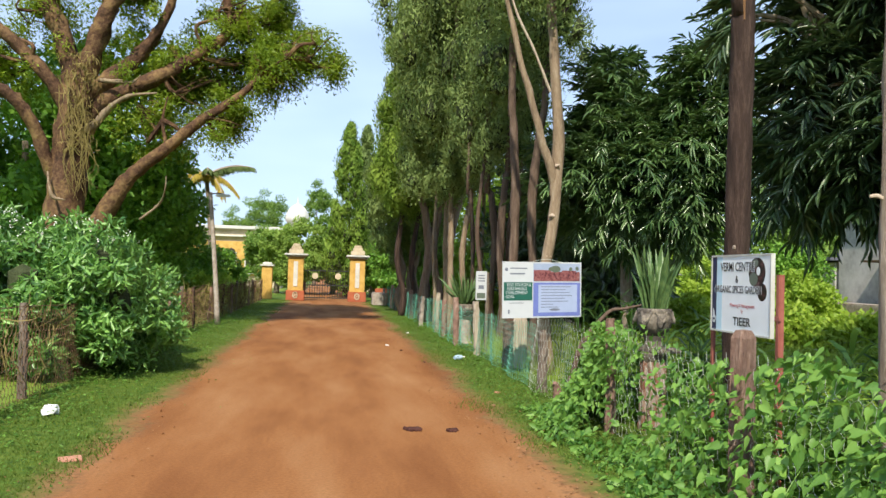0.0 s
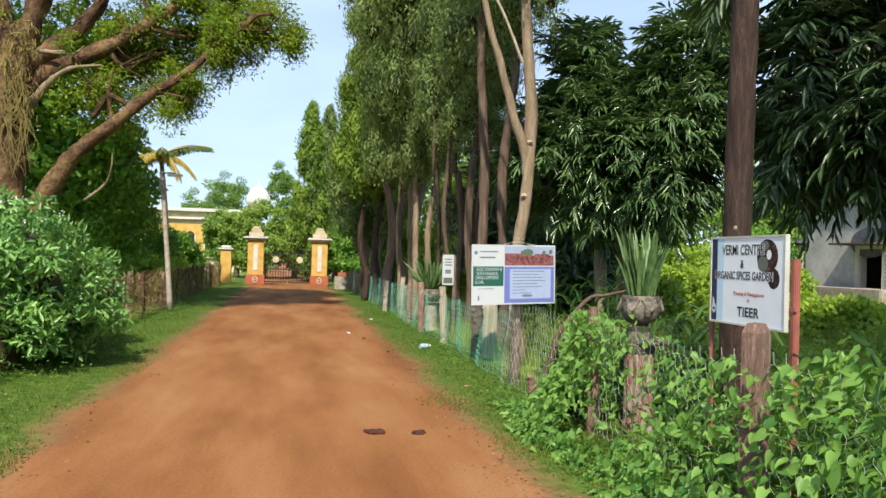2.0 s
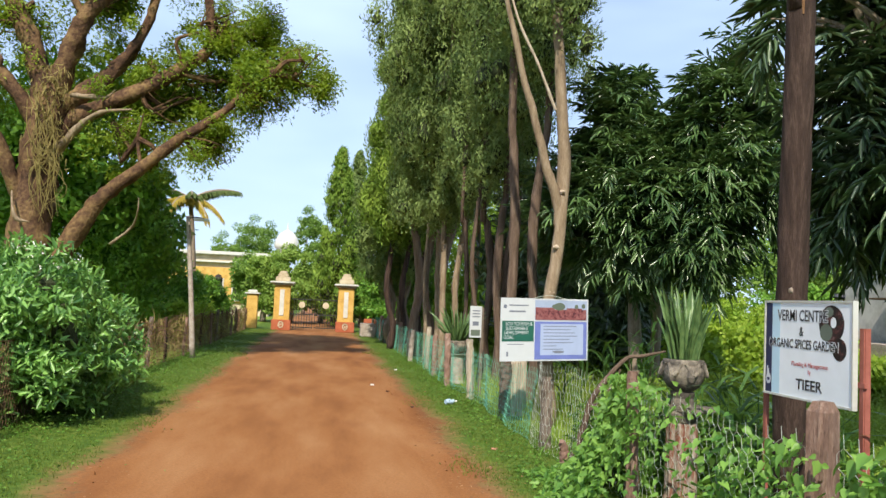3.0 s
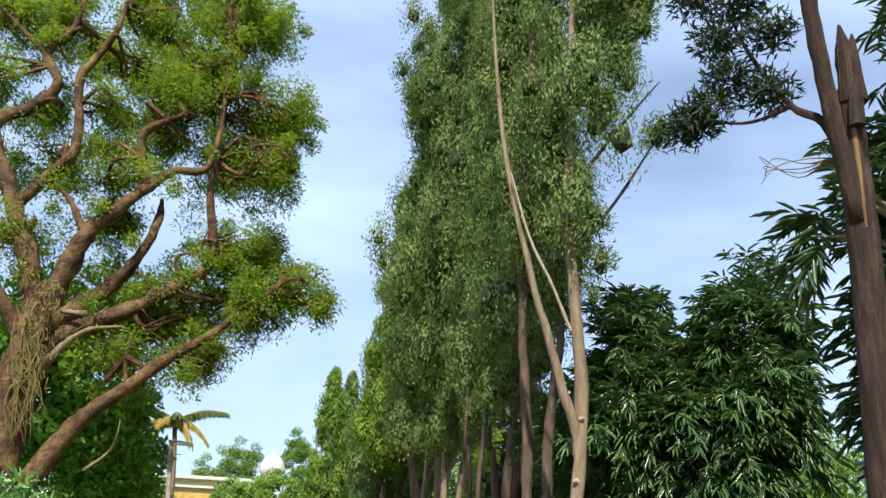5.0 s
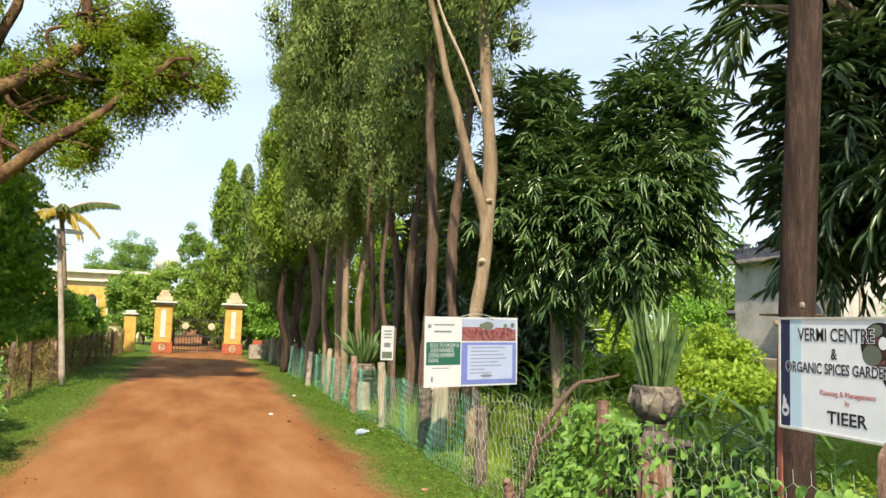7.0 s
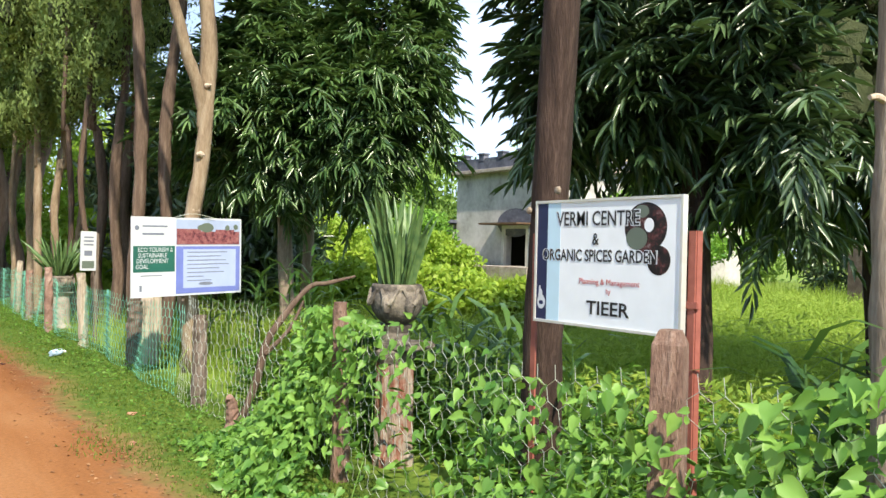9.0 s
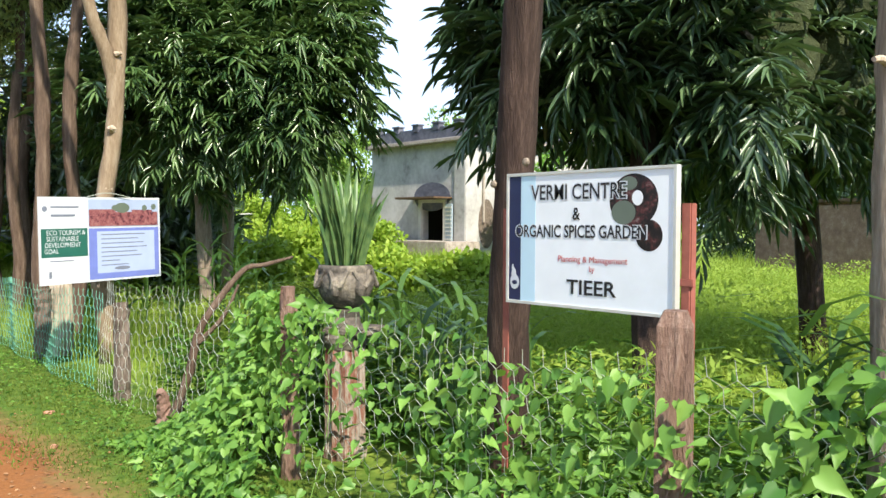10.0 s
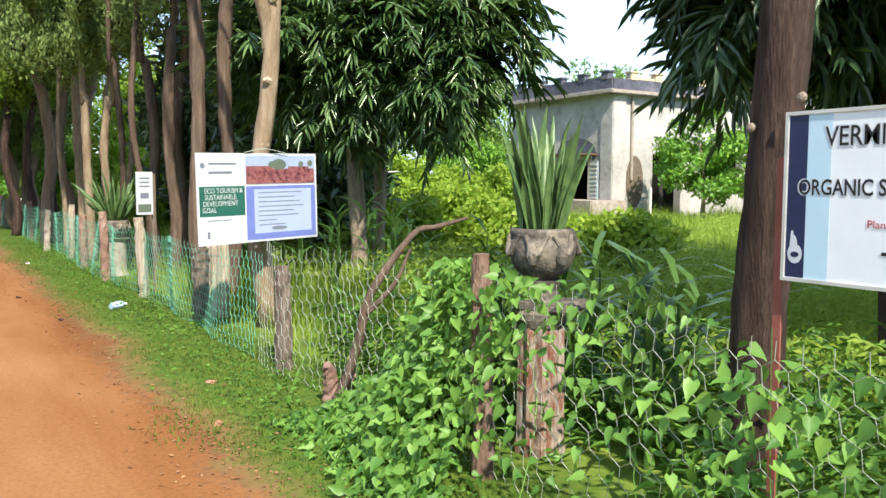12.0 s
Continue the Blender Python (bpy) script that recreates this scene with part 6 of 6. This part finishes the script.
ok = thin(1.6, 5.9, 0.22, 1.3, 0.14) & thin(1.6, 5.9, 0.0, 0.22, 0.5) & thin(5.9, 6.75, 0.14, 1.3, 0.07) & thin(6.75, 7.0, 0.2, 1.3, 0.3) & thin(7.0, 7.25, 0.3, 1.3, 0.25)
P = np.stack([x, y, np.maximum(z, 0.03)], 1)[ok]
k = len(P)
D = np.array((-0.45, 0, -0.55)) + 0.6 * rng.normal(size=(k, 3))
N = np.array((-0.8, -0.15, 0.75)) + 0.45 * rng.normal(size=(k, 3))
sz = rng.uniform(0.038, 0.088, k) * np.where(P[:, 1] < 4.3, 1.3, 1.0)
leaves("foliage", P, D, N, sz, sz * 0.72, HEART, M["l_vine"], vine)
part("stems", join(*[tube([(2.2 + 0.5 * rng.random(), yy, 0.0), (2.7, yy + 0.1, 0.4 + 0.2 * rng.random()), (2.78, yy + 0.35 * rng.normal(), 0.95)], [0.003, 0.0025, 0.0015], seg=4, steps=4) for yy in np.linspace(-2, 8.8, 20)]), M["l_vine"], vine)

# low weeds at the foot of both fences
weeds = thing("verge_weeds", (0, 10, 0), "low broad-leaved weeds along the fence foot", "weeds", kind="stuff")
n = 15500
yy = -4.0 + 30 * rng.random(n) ** 1.1
left = rng.random(n) < 0.5
xx = np.where(left, -2.95 + 0.55 * np.abs(rng.normal(size=n)), 2.75 - 0.30 * np.abs(rng.normal(size=n)))
near = (~left) & (yy < 9)
xx = np.where(near, 2.5 - 0.45 * rng.random(n) ** 1.4, xx)
zz = 0.015 + 0.16 * rng.random(n) ** 2
sz = rng.uniform(0.016, 0.042, n)
leaves("foliage", np.stack([xx, yy, zz], 1), rng.normal(size=(n, 3)) * (1, 1, 0.3), np.array((0, 0, 1.0)) + 0.4 * rng.normal(size=(n, 3)), sz, sz * 0.7, HEART, M["under"], weeds)

# dark undergrowth just behind the netting
under = thing("undergrowth", (3.6, 6, 0), "dark leafy undergrowth behind the wire fence", "weeds", kind="stuff")
n = 15000
yy = np.where(rng.random(n) < 0.2, 2.5 - 6.5 * rng.random(n) ** 1.3, rng.uniform(2.5, 9.4, n))
xx = 2.95 + 1.8 * rng.random(n) ** 1.2 * (1 + 0.25 * np.sin(yy * 1.3))
free = ~((yy > 6.3) & (yy < 7.5) & (xx < 3.5) & (rng.random(n) > 0.08))
yy, xx = yy[free], xx[free]
n = len(yy)
zz = 0.02 + 0.62 * rng.random(n) ** 1.3 * (0.7 + 0.3 * np.sin(yy * 3 + xx * 4))
leaves("foliage", np.stack([xx, yy, zz], 1), rng.normal(size=(n, 3)) * (1, 1, 0.5) + np.array((-0.2, 0, 0.2)), np.array((-0.3, 0, 1.0)) + 0.5 * rng.normal(size=(n, 3)), rng.uniform(0.06, 0.16, n), rng.uniform(0.018, 0.035, n), LANCE, M["under"], under)

# dry leaves and crumbs along the edges of the track
crumbs = thing("leaf_litter", (0, 8, 0), "dry brown leaf crumbs along the track's edges", "litter", kind="stuff")
n = 7000
yy = -4.0 + 32 * rng.random(n) ** 1.2
sd = np.where(rng.random(n) < 0.72, 1.0, -1.0)
xx = 0.12 + sd * (1.68 + 0.2 * rng.normal(size=n))
sz = rng.uniform(0.010, 0.036, n)
leaves("leaf", np.stack([xx, yy, np.full(n, 0.006)], 1), rng.normal(size=(n, 3)) * (1, 1, 0.12), np.array((0, 0, 1.0)) + 0.3 * rng.normal(size=(n, 3)), sz, sz * 0.55, DIAMOND, M["dry"], crumbs)

# ---- turf and field grass ----


def grass(name, n, xr, yr, hr, wr, mat, label, bias=1.0, shape=TUFT, lean=0.5, patch=None, back=0.0, fade=0.0):
    g = thing(name, (sum(xr) / 2, yr[0], 0), label, "grass", kind="stuff")
    x = rng.uniform(*xr, n)
    y = yr[0] + (yr[1] - yr[0]) * rng.random(n) ** bias
    y = np.where(rng.random(n) < back * 0.016, yr[0] - back * rng.random(n) ** 1.4, y)
    if fade:
        # ragged, thinning margins
        edge = np.minimum(np.minimum(x - xr[0] + fade * (xr[0] < 5), xr[1] - x), np.minimum(y - yr[0], yr[1] - y)) + 0.5 * fade * (np.sin(x * 1.1 + y * 0.7) - 0.6)
        keep = rng.random(n) < np.clip(edge / fade, 0, 1)
        x, y = x[keep], y[keep]
    if patch is not None:
        ok = patch(x, y)
        x, y = x[ok], y[ok]
    k = len(x)
    leaves("blades", np.stack([x, y, np.zeros(k)], 1), np.array((0, 0, 1.0)) + lean * rng.normal(size=(k, 3)), rng.normal(size=(k, 3)) * (1, 1, 0.2), rng.uniform(*hr, k) * (0.75 + 0.4 * np.sin(x * 1.9 + np.sin(y * 1.3)) * np.sin(y * 1.7)), rng.uniform(*wr, k), shape, mat, g)


def turf_patch(x, y):
    e = np.abs(x - 0.12) - 1.74 - 0.16 * np.sin(y * 1.1 + x) - 0.12 * np.sin(y * 2.7)
    return rng.random(len(x)) < np.clip(e * 3.0 + 0.25, 0.0, 1)


grass("verge_turf", 75000, (1.5, 2.95), (3.5, 40), (0.015, 0.05), (0.006, 0.012), M["turf"], "short green turf beside the drive", 1.9, patch=turf_patch, back=7.5)
grass("verge_turf", 75000, (-3.1, -1.5), (3.5, 40), (0.015, 0.05), (0.006, 0.012), M["turf"], "short green turf beside the drive", 1.9, patch=turf_patch, back=7.5)
grass("field_grass", 150000, (3.0, 22.0), (-3.5, 17.5), (0.2, 0.6), (0.007, 0.014), M["grass"], "tall bright grass of the garden field", 1.0, BLADE, 0.28, patch=lambda x, y: (x > 4.7) | (y > 8.8) | (y < 2.0), fade=2.2)
grass("field_grass", 90000, (4.5, 29.0), (10.5, 36), (0.3, 0.8), (0.012, 0.026), M["grass"], "tall bright grass of the garden field", 1.0, BLADE, 0.25, fade=3.5)
grass("field_grass", 13500, (-10.5, -3.1), (-2.0, 38), (0.2, 0.6), (0.012, 0.025), M["turf"], "rough grass behind the fence", 1.0, BLADE, 0.3, fade=2.5)


fw = thing("field_weeds", (9, 9, 0), "leafy flowering weeds among the field grass", "weeds", kind="stuff")
n = 60000
xx, yy = 4.4 + 17 * rng.random(n) ** 1.3, 3.0 + 17 * rng.random(n)
tall = 0.25 + 0.2 * np.sin(xx * 1.7 + np.sin(yy * 2.1)) * np.sin(yy * 1.3)
zz = 0.1 + np.clip(tall + 0.12, 0.1, 0.6) * rng.random(n) ** 0.6
leaves("foliage", np.stack([xx, yy, zz], 1), rng.normal(size=(n, 3)) * (1, 1, 0.6) + np.array((0, 0, 0.3)), np.array((-0.2, -0.4, 1.0)) + 0.5 * rng.normal(size=(n, 3)), rng.uniform(0.05, 0.12, n), rng.uniform(0.015, 0.035, n), DIAMOND, M["grass"], fw)


def maize(x, y, h, n, group="broad-bladed plants behind the fence"):
    t = thing("bladed_plant", (x, y, 0), "tall plant with long arching dark green blades", "plant", group)
    part("stalk", tube([(x, y, 0), (x + 0.02, y, h * 0.5), (x + 0.03, y + 0.02, h * 0.9)], [0.014, 0.011, 0.005], seg=6, seed=int(x * 9)), M["corn"], t)
    z = np.linspace(0.12, 0.92, n) * h
    a = np.arange(n) * 2.6 + rng.random(n) + x * 3
    D = np.stack([np.cos(a), np.sin(a), np.full(n, 0.75)], 1)
    leaves("foliage", np.stack([np.full(n, x), np.full(n, y), z], 1), D, np.stack([-np.cos(a), -np.sin(a), np.full(n, 1.4)], 1), rng.uniform(0.35, 0.6, n) * min(h, 1.0), 0.042, STRAP, M["corn"], t)


for i in range(22):
    maize(3.5 + 1.0 * rng.random(), 6.4 + 2.0 * rng.random(), rng.uniform(0.6, 1.05), 11)
for i in range(34):
    maize(3.45 + 1.1 * rng.random(), 3.3 + 1.4 * rng.random(), rng.uniform(0.65, 1.15), 13)
for i in range(17):
    maize(3.7 + 1.9 * rng.random(), 10.6 + 3.4 * rng.random(), rng.uniform(0.8, 1.4), 10)
